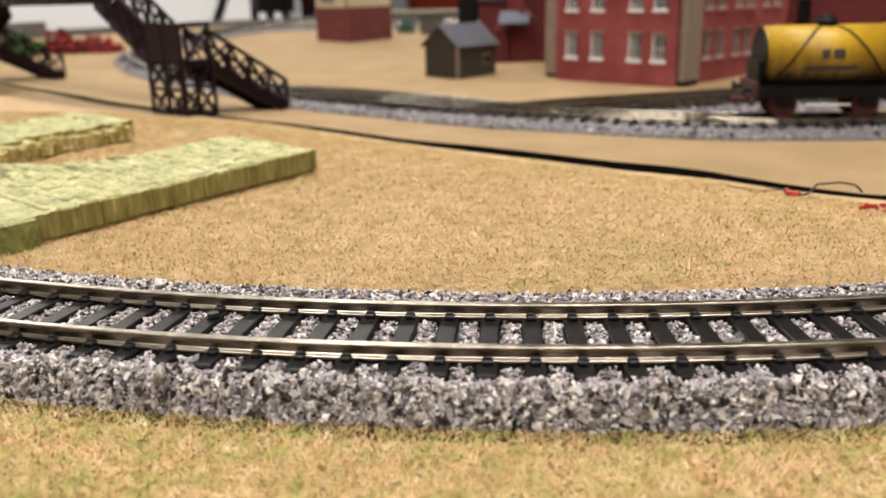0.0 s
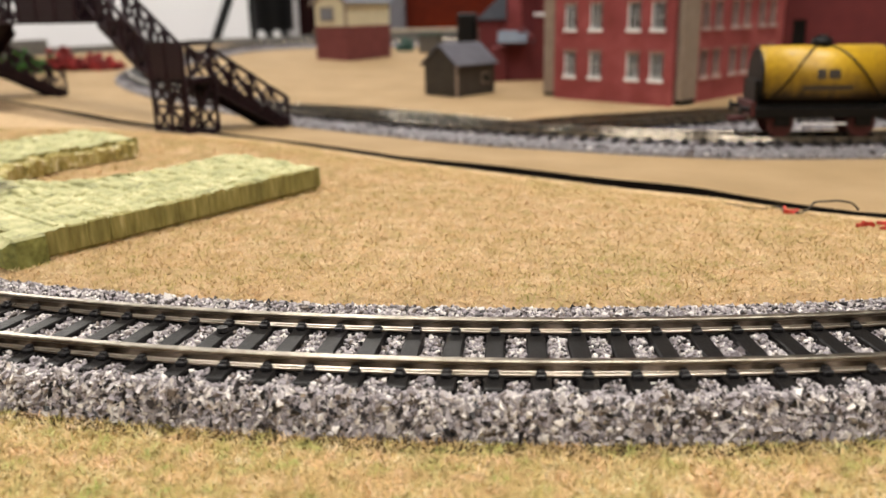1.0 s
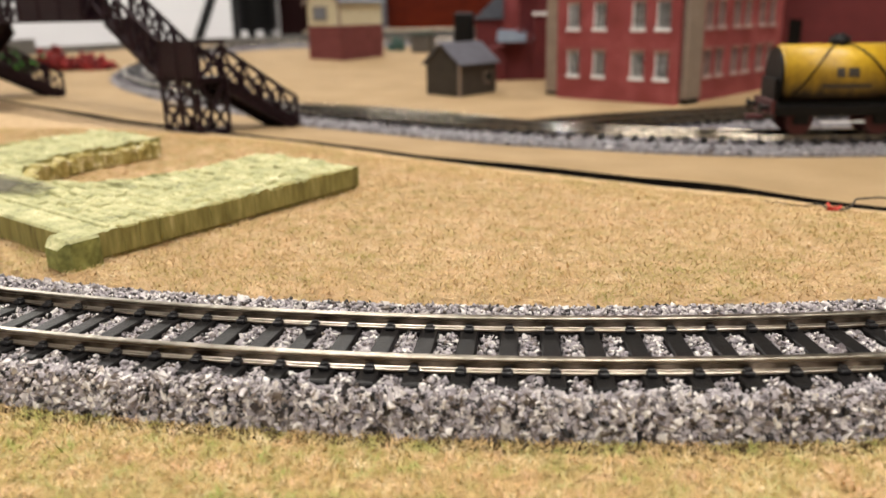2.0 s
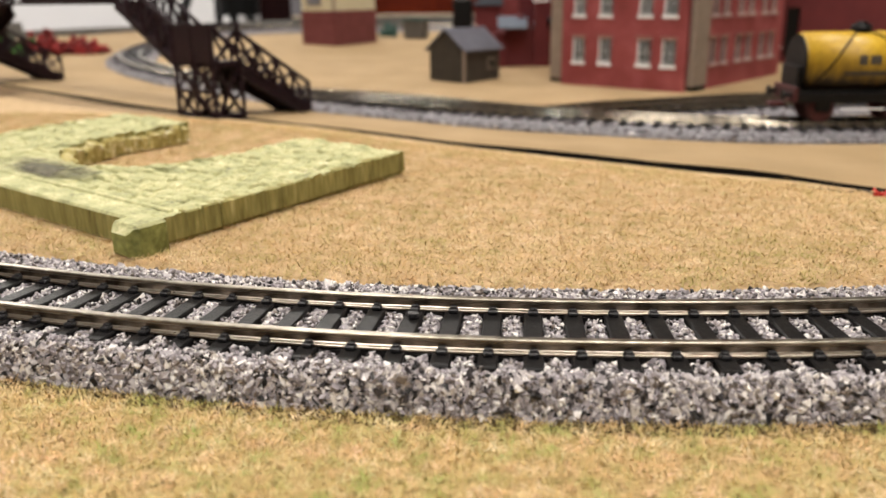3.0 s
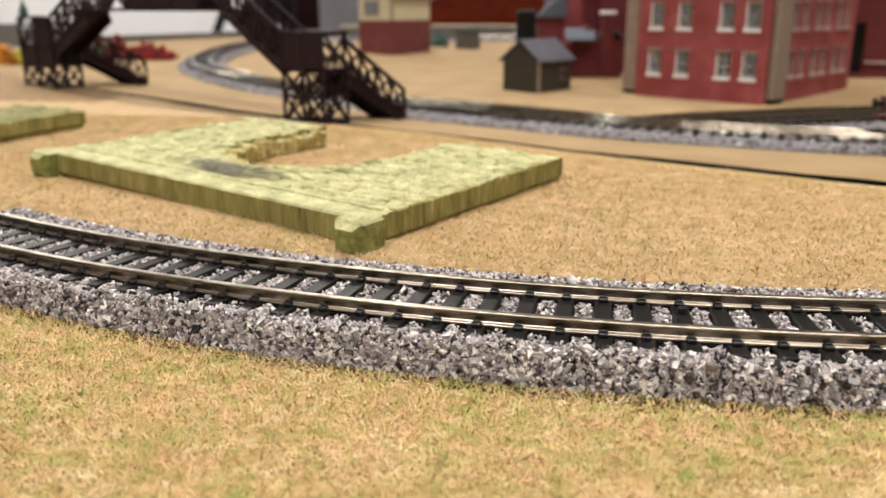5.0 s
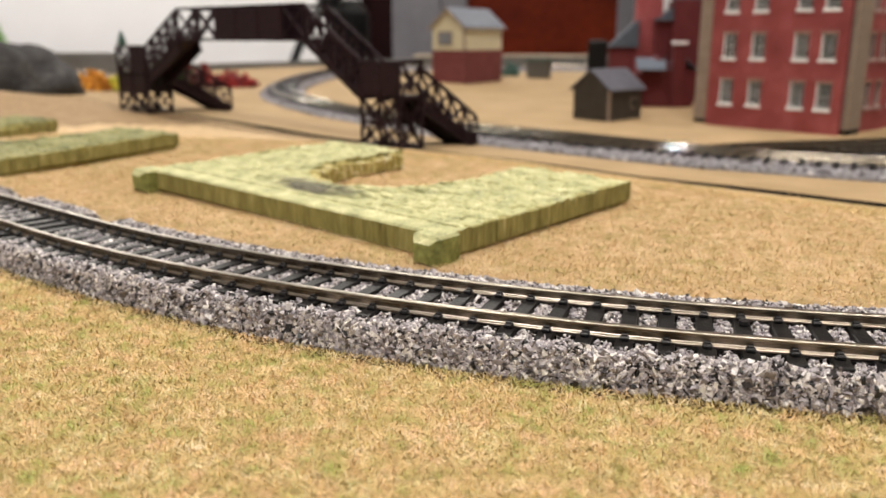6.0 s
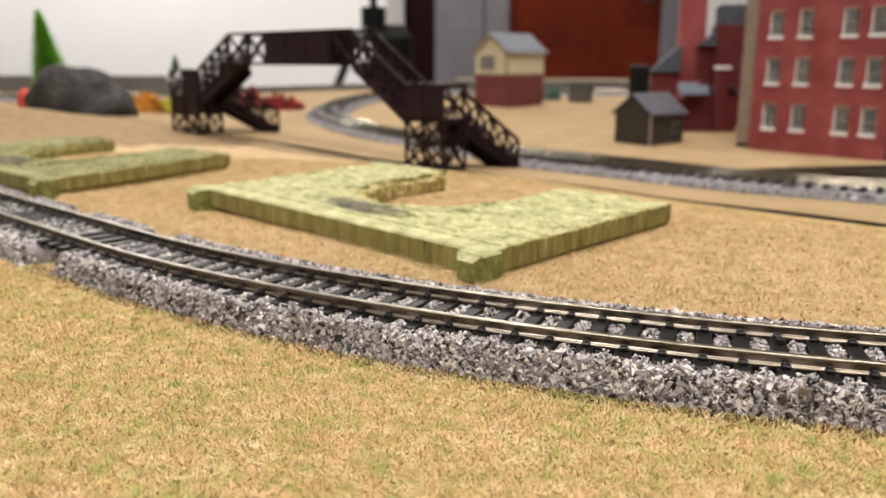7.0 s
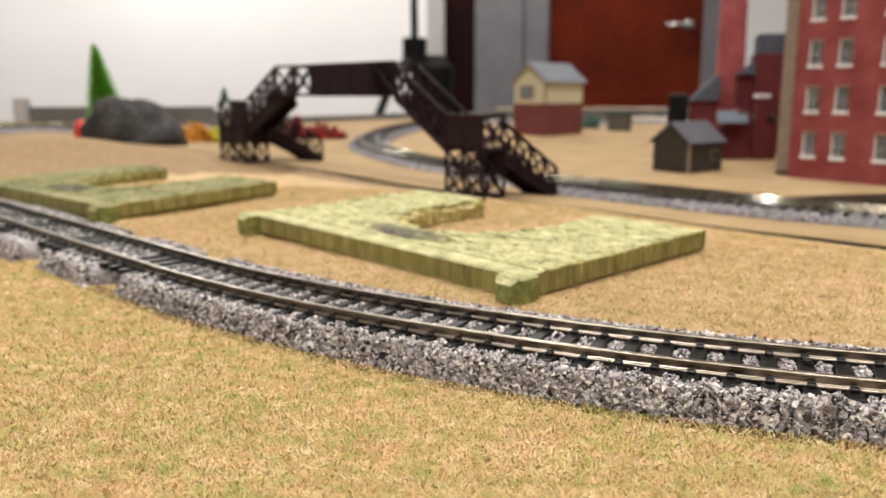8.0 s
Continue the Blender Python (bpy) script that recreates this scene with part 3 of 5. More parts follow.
def ballast_h(r):
    """Height of the ballast bank over its cross-section: heaped at the shoulders, steep outside."""
    if r > 0.4548:
        return 0.0070 * max(0.0, 1 - ((r - 0.4548) / 0.0028) ** 2.0)
    if r > 0.4515:
        return 0.0070
    if r < 0.4170:
        return 0.0069 * max(0.0, 1 - ((0.4170 - r) / 0.0060) ** 1.6)
    return 0.0060 + 0.0009 * (1 - smooth01(r, 0.4190, 0.4265))


def shoulder_out(deg, r):
    """The shoulder stands further out beyond the first breaks."""
    return 0.0 if deg < 36.1 or r < 0.4530 else 0.003 if deg < 44 else 0.006


def lump(deg, r, f):
    return noise.noise(Vector((deg * 7.65 * f, r * 1000 * f, 0.5)))


def bed_z(deg, r):
    """Top of the ballast at a place of the curve: a heap in each space between sleepers, dipping beside the rails."""
    h = ballast_h(r)
    if 0.4225 < r < 0.4530:
        off = (deg - PHASE) / PITCH
        off = abs(off - round(off)) * PITCH * math.pi / 180 * r
        h = 0.0068 - 0.0020 * (1 - smooth01(off, 0.0014, 0.0025))
        h -= 0.0014 * (1 - smooth01(abs(abs(r - R_MID) - GAUGE / 2), 0.0010, 0.0021))
        h += 0.0005 * lump(deg, r, 0.55)
    elif r >= 0.4530:
        h += 0.0007 * lump(deg, r, 0.35) + 0.0003 * lump(deg, r, 1.1)
    else:
        h += 0.0004 * lump(deg, r, 0.6)
    for a, b in GAPS:
        # the lengths are rounded off at their ends
        d = min(abs(deg - a), abs(deg - b)) if not a < deg < b else 0.0
        if d < 0.5:
            h *= math.sqrt(max(0.0, 1 - (1 - d / 0.5) ** 2))
    return h


def glue_z(deg, r):
    """The glue between the stones."""
    film = 0.00030 * math.exp(-((r - 0.4540) / 0.0013) ** 2) - 0.0003 * smooth01(r, 0.4565, 0.4580)
    return max(-0.0012, bed_z(deg, r) - 0.00045 + film + 0.00022 * lump(deg, r, 1.9) + 0.00015 * lump(deg, r, 3.6))


def tarnish_and_dim(ob, head):
    """The upright faces of a rail are browner than its foot; the running surface above head has a dimmer reflection
    painted in.
    """
    ob.data.materials.append(M_RAIL_SIDE)
    ob.data.materials.append(M_RAIL_HEAD)
    for q in ob.data.polygons:
        if abs(q.normal.z) < 0.45:
            q.material_index = 1
        elif q.center.z > head:
            q.material_index = 2
        q.use_smooth = 0.12 < q.normal.z < 0.985


def near_track():
    t = thing("railway_track", pose(0, 0, 0), "curved model railway track with black sleepers on grey ballast", "railway track")
    for side in (-1, 1):
        r = R_MID + side * GAUGE / 2
        path = [arc(r, ARC_FROM + i * 0.5, RAIL_TOP - 0.0025) for i in range(int((ARC_TO - ARC_FROM) * 2) + 1)]
        v, q = sweep(path, RAIL_PROFILE)
        tarnish_and_dim(mesh_object("rail", v, q, M_RAIL, t, label="nickel-silver rail, running surface toned down for a dimmer reflection"), RAIL_TOP - 0.0006)
    deg = PHASE - 27 * PITCH
    rnd = random.Random(4)
    while deg < ARC_TO:
        ob = new("sleeper", SLEEPER)
        ob.parent = t
        p = arc(R_MID, deg, RAIL_TOP - 0.0025)
        ob.matrix_local = Matrix.Translation(p) @ pose(0, 0, 0, 0, 0, 90 - min(deg, ARC_END) + rnd.uniform(-0.6, 0.6))
        deg += PITCH
    # moulded webs join the sleepers under each rail
    for side in (-1, 1):
        r = R_MID + side * GAUGE / 2
        path = [arc(r, ARC_FROM + i * 0.5, RAIL_TOP - 0.0025) for i in range(int((ARC_TO - ARC_FROM) * 2) + 1)]
        v, q = sweep(path, [(-0.0015, -0.0016), (-0.0015, -0.0004), (0.0015, -0.0004), (0.0015, -0.0016)])
        mesh_object("web", v, q, M_SLEEPER, t, label="black plastic web under the rail")
    # glued underlay, one length between each pair of breaks, lumpy all over
    cuts = [ARC_FROM] + [v for g in GAPS for v in g] + [ARC_TO]
    for a, b in zip(cuts[::2], cuts[1::2]):
        fine = 0.055 if a < 50 else 0.3
        degs = []
        deg = a
        while deg < b:
            degs.append(deg)
            deg += fine if -14 < deg < 56 else 0.4
        degs.append(b)
        verts, faces = [], []
        k = 49
        for deg in degs:
            for g in range(k):
                r = 0.4105 + (0.4600 - 0.4105) * g / (k - 1)
                p = arc(r + shoulder_out(deg, r), deg)
                verts.append((p.x, p.y, glue_z(deg, r)))
        for i in range(len(degs) - 1):
            for g in range(k - 1):
                faces.append((i * k + g, (i + 1) * k + g, (i + 1) * k + g + 1, i * k + g + 1))
        mesh_object("ballast_bed", verts, faces, M_BALLAST, t, True, "purple-grey glued granular ballast bed")
    # a small fixing pin between the rails
    bm = bmesh.new()
    p = arc(0.4340, 8.83)
    add_tube(bm, (p.x, p.y, 0.005), (p.x, p.y, 0.0073), 0.0008, seg=16)
    add_tube(bm, (p.x, p.y, 0.0073), (p.x, p.y, 0.0080), 0.0011, 0.0010, seg=16)
    part("track_pin", bm, M_CHAIR, t, "small black track pin")


near_track()

ICO_V, ICO_F = [], []


def ico():
    bm = bmesh.new()
    bmesh.ops.create_icosphere(bm, subdivisions=1, radius=1.0)
    v = np.array([w.co[:] for w in bm.verts])
    q = np.array([[w.index for w in p.verts] for p in bm.faces])
    bm.free()
    return v, q


ICO_V, ICO_F = ico()


def tri_mesh(name, verts, tris, mat):
    me = bpy.data.meshes.new(name)
    me.vertices.add(len(verts))
    me.vertices.foreach_set("co", verts.astype(np.float32).ravel())
    me.loops.add(len(tris) * 3)
    me.loops.foreach_set("vertex_index", tris.astype(np.int32).ravel())
    me.polygons.add(len(tris))
    me.polygons.foreach_set("loop_start", np.arange(0, len(tris) * 3, 3, dtype=np.int32))
    me.update(calc_edges=True)
    me.materials.append(mat)
    me.shade_flat()
    return new(name, me)


CHIP_V = np.array([(x, y, z) for z in (-1, 1) for y in (-1, 1) for x in (-1, 1)]) * 0.62
CHIP_F = np.array([(0, 2, 1), (1, 2, 3), (4, 5, 6), (5, 7, 6), (0, 1, 4), (1, 5, 4), (2, 6, 3), (3, 6, 7), (0, 4, 2), (2, 4, 6), (1, 3, 5), (3, 7, 5)])


def stone_heap(name, centres, size, mat, seed, label, flat=0.62, worn=False):
    """Loose angular chips at the given places, joined in one mesh."""
    rng = np.random.default_rng(seed)
    k = len(centres)
    s = size * np.clip(np.exp(rng.normal(0, 0.32, k)), 0.45, 1.6)[:, None, None]
    shape = rng.uniform(0.55, 1.35, (k, 1, 3)) * (1, 1, flat)
    v = (CHIP_V[None] + rng.uniform(-0.42, 0.42, (k, 8, 3))) * shape * s * 0.62
    a, b = rng.uniform(0, 2 * np.pi, k), np.arccos(rng.uniform(-1, 1, k))
    c = rng.uniform(0, 2 * np.pi, k)
    ca, sa, cb, sb, cc, sc = np.cos(a), np.sin(a), np.cos(b), np.sin(b), np.cos(c), np.sin(c)
    turn, tip, spin = np.zeros((k, 3, 3)), np.zeros((k, 3, 3)), np.zeros((k, 3, 3))
    turn[:, 0, 0], turn[:, 0, 1], turn[:, 1, 0], turn[:, 1, 1], turn[:, 2, 2] = ca, -sa, sa, ca, 1
    tip[:, 0, 0], tip[:, 1, 1], tip[:, 1, 2], tip[:, 2, 1], tip[:, 2, 2] = 1, cb, -sb, sb, cb
    spin[:, 0, 0], spin[:, 0, 1], spin[:, 1, 0], spin[:, 1, 1], spin[:, 2, 2] = cc, -sc, sc, cc, 1
    rot = turn @ tip @ spin
    v = np.einsum("kij,kvj->kvi", rot, v) + centres[:, None, :]
    f = CHIP_F[None] + 8 * np.arange(k)[:, None, None]
    ob = tri_mesh(name, v.reshape(-1, 3), f.reshape(-1, 3), mat)
    if worn:
        ob.data.shade_smooth()
    return tagged(ob, label, "ballast", kind="stuff")


def near_ballast():
    rng = np.random.default_rng(11)
    for n, size, lift, flat, seed, label in ((52000, 0.00060, 0.00016, 0.8, 5, "fine crumbs of grey granite ballast glued round the near track"),
                                             (25000, 0.00110, -0.00004, 0.55, 6, "larger grey, white and black granite chips on the ballast shoulder")):
        out = []
        while len(out) < n:
            u = rng.uniform(0, 1, 5)
            # thick where the curve passes nearest, thinner round its far ends
            deg = -14 + 74 * u[0] ** 1.06
            if in_gap(deg):
                continue
            r = 0.4115 + (0.4576 - 0.4115) * u[1]
            if u[3] < (0.15 if seed == 5 else 0.62):
                r = 0.4546 + 0.0029 * u[1] ** 0.55
            elif seed == 6 and 0.4225 < r < 0.4530 and u[4] < 0.45:
                continue
            if 0.4231 < r < 0.4530:
                off = (deg - PHASE) / PITCH
                if abs(off - round(off)) * PITCH * math.pi / 180 * r < 0.0020 or abs(abs(r - R_MID) - GAUGE / 2) < 0.0014:
                    continue
            h = bed_z(deg, r)
            if h < 0.0004 and r < 0.4570:
                continue
            z = max(0.0003, h - 0.00045 + lift + 0.0005 * (u[2] - 0.6))
            r += shoulder_out(deg, r)
            p = arc(r, deg)
            out.append((p.x, p.y, z))
        stone_heap("ballast_stones", np.array(out), size, M_STONES, seed, label, flat, seed == 5)


near_ballast()


def fibres(rng, root, lo, hi, rise, w, mat, label):
    """Single fibres lying at random, one thin triangle each."""
    n = len(root)
    az, el, ln = rng.uniform(0, 2 * np.pi, n), rng.uniform(*rise, n), rng.uniform(lo, hi, n)
    d = np.stack([np.cos(az) * np.cos(el), np.sin(az) * np.cos(el), np.sin(el)], 1)
    side = np.stack([-np.sin(az), np.cos(az), rng.uniform(-0.6, 0.6, n)], 1) * rng.uniform(0.6 * w, 1.3 * w, n)[:, None]
    v = np.stack([root - side, root + side, root + d * ln[:, None]], 1).reshape(-1, 3)
    tagged(tri_mesh("grass", v, np.arange(3 * n).reshape(-1, 3), mat), label, "grass", kind="stuff")


def grass():
    """Short dry fibres standing out of the mat: mixed and green outside the curve, worn and tan inside it."""
    rng = np.random.default_rng(3)
    for n, y0, y1, outer in ((900000, 0.02, 0.24, True), (600000, 0.12, 0.42, False)):
        x = rng.uniform(-0.40, 0.16, n)
        y = y0 + (y1 - y0) * rng.uniform(0, 1, n) ** 1.2
        r = np.array([track_r(a, b) for a, b in zip(x.tolist(), y.tolist())])
        e = np.interp(x, [p[0] for p in EDGE], [p[1] for p in EDGE])
        ok = (r > 0.4568) if outer else ((r < 0.4125) & (y < e - 0.007 + 0.004 * np.sin(x * 170) * np.sin(x * 61)))
        x, y = x[ok], y[ok]
        z = np.array([mat_z(a, b) for a, b in zip(x.tolist(), y.tolist())]) + rng.uniform(0.0, 0.0006, len(x))
        root = np.stack([x, y, z], 1)
        if outer:
            fibres(rng, root, 0.0008, 0.0020, (0.0, 1.0), 0.00012, M_BLADES, "short straw and green static-grass fibres on the mat")
        else:
            fibres(rng, root, 0.0008, 0.0018, (0.05, 0.95), 0.00012, M_BLADES_TAN, "worn tan static-grass fibres inside the curve")
    # dark dead fibres under the ballast foot also paint in its contact shadow
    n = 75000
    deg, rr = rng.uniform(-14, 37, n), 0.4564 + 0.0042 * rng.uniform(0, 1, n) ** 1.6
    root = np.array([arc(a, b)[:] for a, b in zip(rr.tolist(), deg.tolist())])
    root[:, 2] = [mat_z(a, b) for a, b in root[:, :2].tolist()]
    fibres(rng, root, 0.0008, 0.0020, (0.0, 0.9), 0.00007, M_BLADES_DARK, "dark brown dead grass fibres painting in the contact shadow along the ballast foot")


grass()


# ---- tunnel portal castings lying on their backs ----
def portal(name, m, seed, face, crown, label, H):
    """A tunnel-portal casting H thick laid flat: u along the parapet, v towards the foot of its legs."""
    W, D = 0.1562, 0.0948
    a0, a1, apex = 0.0465, 0.1125, 0.026
    rad = (a1 - a0) / 2
    t = thing(name, m, label, "tunnel portal", "portal castings")
    rng = random.Random(seed)

    def arch(u):
        c = u - (a0 + a1) / 2
        return apex + rad - math.sqrt(max(0.0, rad * rad - c * c))

    def top(u, v):
        """Courses of uneven rubble: each block has its own height and tilt."""
        p = Vector((u * 220 + seed, v * 300, seed))
        wave = v + 0.0010 * noise.noise(Vector((u * 70, v * 40, seed + 7)))
        course = math.floor(wave / 0.0044)
        du = (u + 0.0029 * (course % 2) + 0.0016 * noise.noise(Vector((course * 3.7, u * 60, seed)))) / 0.0062
        block = math.floor(du)
        joint = abs((wave / 0.0044) % 1 - 0.5) * 2
        head = abs(du % 1 - 0.5) * 2
        groove = max(smooth01(joint, 0.72, 1.0), smooth01(head, 0.80, 1.0))
        own = noise.cell_vector(Vector((block + 0.5, course + 0.5, seed + 0.5)))
        lift = 0.0009 * (own.x - 0.5) + 0.0010 * (own.y - 0.5) * (du % 1 - 0.5) + 0.0010 * (own.z - 0.5) * ((wave / 0.0044) % 1 - 0.5)
        plain = smooth01(v, 0.0075, 0.0110)
        return H + plain * (lift - 0.0007 * groove) + 0.0004 * noise.noise(p) + 0.0003 * noise.noise(p * 2.3)

    verts, faces, sides = [], [], []

    def patch(us, vend):
        base = len(verts)
        k = 140
        for u in us:
            e = vend(u)
            for j in range(k + 1):
                v = e * j / k
                jag = 0.0006 * noise.noise(Vector((u * 400, v * 400, seed)))
                uu = u + (jag if u in (us[0], us[-1]) else 0)
                vv = v + (jag if j == k else 0)
                verts.append((uu, vv, top(u, v)))
        for i in range(len(us) - 1):
            for j in range(k):
                q = base + i * (k + 1) + j
                faces.append((q, q + k + 1, q + k + 2, q + 1))
        ring = [base + j for j in range(k + 1)] + [base + i * (k + 1) + k for i in range(1, len(us))] \
            + [base + (len(us) - 1) * (k + 1) + j for j in range(k - 1, -1, -1)] + [base + i * (k + 1) for i in range(len(us) - 2, 0, -1)]
        # the sides fall upright to a narrow undercut at the foot
        c = len(ring)
        mu, mv = sum(verts[q][0] for q in ring) / c, sum(verts[q][1] for q in ring) / c
        for z, draw in ((0.0018, 0.0), (0.0013, 0.0011), (-0.0012, 0.0013)):
            low = len(verts)
            for q in ring:
                du, dv = mu - verts[q][0], mv - verts[q][1]
                far = max(1e-6, math.hypot(du, dv))
                verts.append((verts[q][0] + draw * du / far, verts[q][1] + draw * dv / far, z))
            for i in range(c):
                sides.append(len(faces))
                faces.append((ring[i], ring[(i + 1) % c], low + (i + 1) % c, low + i))
            ring = [low + i for i in range(c)]

    n1 = 76
    patch([a0 * i / n1 for i in range(n1 + 1)], lambda u: D)
    patch([a1 + (W - a1) * i / n1 for i in range(n1 + 1)], lambda u: D)
    patch([a0 + (a1 - a0) * (0.5 - 0.5 * math.cos(math.pi * i / 64)) for i in range(65)], arch)
    ob = mesh_object("portal_face", verts, faces, face, t)
    ob.data.materials.append(M_PORTAL_SIDE)
    for i in sides:
        ob.data.polygons[i].material_index = 1
    # soot stain between the coping and the crown of the arch
    sv, sf = [], []
    for i in range(25):
        for k in range(9):
            u, v = 0.050 + 0.054 * i / 24, 0.0068 + 0.0190 * k / 8
            sv.append((u, v, top(u, v) + 0.0007))
            if i and k:
                q = i * 9 + k
                sf.append((q - 10, q - 1, q, q - 9))
    mesh_object("soot_stain", sv, sf, M_STAIN, t, label="sooty grey stain")
    # parapet coping along the near edge, with a groove behind it
    bm = bmesh.new()
    add_box(bm, (0.004, -0.0022, 0.0006), (W - 0.004, 0.0040, H + 0.0001), 0.0006)
    ob = part("coping", bm, M_PORTAL_SIDE, t, "yellow-green stained parapet coping")
    ob.data.materials.append(face)
    for q in ob.data.polygons:
        q.material_index = int(q.normal.z > 0.5)
    part("string_course", box((0.003, 0.0062, H - 0.001), (W - 0.003, 0.0082, H + 0.0005), 0.0004), face, t)
    for u in (0.0, W):
        bm = bmesh.new()
        s = -1 if u == 0 else 1
        lo, hi = min(u + s * 0.0025, u - s * 0.0075), max(u + s * 0.0025, u - s * 0.0075)
        add_box(bm, (lo, -0.0065, -0.0008), (hi, 0.0022, H + 0.0004), 0.0007)
        f = [q for q in bm.faces if q.normal.y < -0.9]
        r = bmesh.ops.inset_region(bm, faces=f, thickness=0.002, depth=0.0016)
        ob = part("end_pier", bm, M_PIER, t, "mossy green end pier with a pyramid cap")
        ob.data.materials.append(face)
        for q in ob.data.polygons:
            q.material_index = int(q.normal.z > 0.4)
    # blocks down the outer edge of each leg
    for u0, s in ((0.0, -1), (W, 1)):
        v = 0.009
        while v < D - 0.004:
            w = rng.uniform(0.0045, 0.0068)
            d = rng.uniform(0.0003, 0.0006) if v < 0.024 else rng.uniform(0.00005, 0.00025)
            lo, hi = min(u0 + s * d, u0 - s * 0.003), max(u0 + s * d, u0 - s * 0.003)
            part("quoin_block", box((lo, v, 0.0016), (hi, min(D, v + w - (0.0004 if v < 0.024 else 0.00012)), H - rng.uniform(-0.0003, 0.0005)), 0.0003), M_PORTAL_SIDE, t)
            v += w
    # crumbled stone edge along the arch
    for side in (-1, 1):
        v = apex + rad + 0.002
        while v < D - 0.003:
            s = rng.uniform(0.0028, 0.0044)
            mm = Matrix.Translation(((a0 + a1) / 2 + side * rad, v, 0)) @ pose(0, 0, 0, rng.uniform(-5, 5), rng.uniform(-8, 8), rng.uniform(-12, 12) + (0 if side > 0 else 180))
            part("voussoir", box((-rng.uniform(0.0008, 0.0028), -s / 2, 0.0), (0.0035, s / 2, H - rng.uniform(0.0002, 0.0024)), 0.0007, mm), crown, t, "crumbly arch stone")
            v += s * 0.85
    for i in range(30):
        a = math.pi * (i + 0.5) / 30
        u = (a0 + a1) / 2 + (rad + 0.0004) * math.cos(a)
        v = apex + rad - (rad + 0.0004) * math.sin(a)
        s = rng.uniform(0.0030, 0.0044)
        mm = Matrix.Translation((u, v, 0)) @ pose(0, 0, 0, rng.uniform(-5, 5), rng.uniform(-8, 8), -math.degrees(a) + rng.uniform(-14, 14))
        part("voussoir", box((-0.0042, -s / 2, 0.0), (rng.uniform(0.0008, 0.0030), s / 2, H - rng.uniform(0.0002, 0.0024)), 0.0007, mm), crown, t, "crumbly arch stone")
    return t


def portal_pose(px, py, deg, z, rise, roll):
    """deg: the way of u; rise and roll: slopes in degrees along v and u."""
    u = Vector((math.cos(math.radians(deg)), math.sin(math.radians(deg)), 0))
    v = Vector((u.y, -u.x, 0))
    m = Matrix(((u.x, v.x, 0, px), (u.y, v.y, 0, py), (0, 0, 1, z), (0, 0, 0, 1)))
    return m @ pose(0, 0, 0, rise, -roll)


portal("tunnel_portal", portal_pose(-0.1435, 0.1852, 142.76, 0.0039, 1.37, 0.55), 3, M_PORTAL, M_ARCH, "cream-green painted plaster tunnel portal casting lying flat on the grass mat", 0.0081)
# its arch stones take the darker edge colour for the shadow inside
portal("tunnel_portal", portal_pose(-0.345, 0.2944, 149.47, 0.0050, 2.17, 0.29), 9, M_PORTAL_OLD, M_PORTAL_SIDE, "weathered olive tunnel portal casting lying flat on the grass mat", 0.0077)


# ---- rear tracks ----
def rear_track(points, label, ballast, seed, own_sleepers, stones, drop=0.0):
    way = spline(points, 0.004)
    way = [Vector((p.x, p.y, rear_z(p.x, p.y) if p.y > edge_y(p.x) else mat_z(p.x, p.y))) for p in way]
    t = thing("railway_track", pose(0, 0, 0), label, "railway track", "rear tracks")
    lift = 0.0060 - drop if ballast else 0.0016
    for s in (-1, 1):
        prof = [(w + s * GAUGE / 2, h + lift) for w, h in GLINT_PROFILE]
        v, q = sweep(way, prof)
        mesh_object("rail", v, q, M_RAIL_REAR, t).data.shade_smooth()
    if ballast:
        prof = [(w, h - drop) for w, h in ((-0.0225, -0.002), (-0.0215, 0.0012), (-0.019, 0.0038), (-0.016, 0.0046), (0.016, 0.0046), (0.019, 0.0038), (0.0215, 0.0012), (0.0225, -0.002))]
        v, q = sweep(way, prof)
        mesh_object("ballast_bed", v, q, M_BALLAST_REAR, t)
    at, acc = 0, 0.0
    for a, b in zip(way, way[1:]):
        acc += (b - a).length
        if acc >= 0.0076:
            acc = 0.0
            at += 1
            if at > own_sleepers:
                break
            d = b - a
            ob = new("sleeper", SLEEPER)
            ob.parent = t
            ob.matrix_local = Matrix.Translation(a + Vector((0, 0, lift))) @ pose(0, 0, 0, 0, 0, math.degrees(math.atan2(d.y, d.x)) + 90)
    if stones:
        rng = np.random.default_rng(seed)
        c = []
        for k in range(stones):
            i = int((len(way) - 1) * (0.12 + 0.62 * rng.uniform()))
            a, b = way[i], way[i + 1]
            d = (b - a).normalized()
            w = rng.uniform(-0.0222, 0.0222)
            h = 0.0048 if abs(w) < 0.017 else 0.0048 * (1 - (abs(w) - 0.017) / 0.006)
            p = a.lerp(b, rng.uniform()) + Vector((-d.y, d.x, 0)) * w
            c.append((p.x, p.y, p.z + h - drop))
        stone_heap("ballast_stones", np.array(c), 0.0016, M_STONES_REAR, seed, "grey granite ballast along the rear track")


MAIN = [(0.62, 0.45), (0.35, 0.41), (0.22, 0.3905), (0.1517, 0.391), (0.0892, 0.3957), (0.0312, 0.4155), (-0.0212, 0.4432), (-0.0672, 0.4729), (-0.1403, 0.5284), (-0.2294, 0.6186), (-0.2846, 0.6727), (-0.3324, 0.7327), (-0.3659, 0.8012), (-0.3831, 0.9065), (-0.3811, 1.0279), (-0.3583, 1.1562),
        (-0.29, 1.24), (-0.17, 1.29), (0.0, 1.325), (0.5, 1.335)]
SECOND = [(0.20, 0.392), (0.13, 0.402), (0.075, 0.421), (0.03, 0.447), (-0.0196, 0.4875), (-0.0817, 0.543), (-0.1334, 0.5815), (-0.1748, 0.6004)]
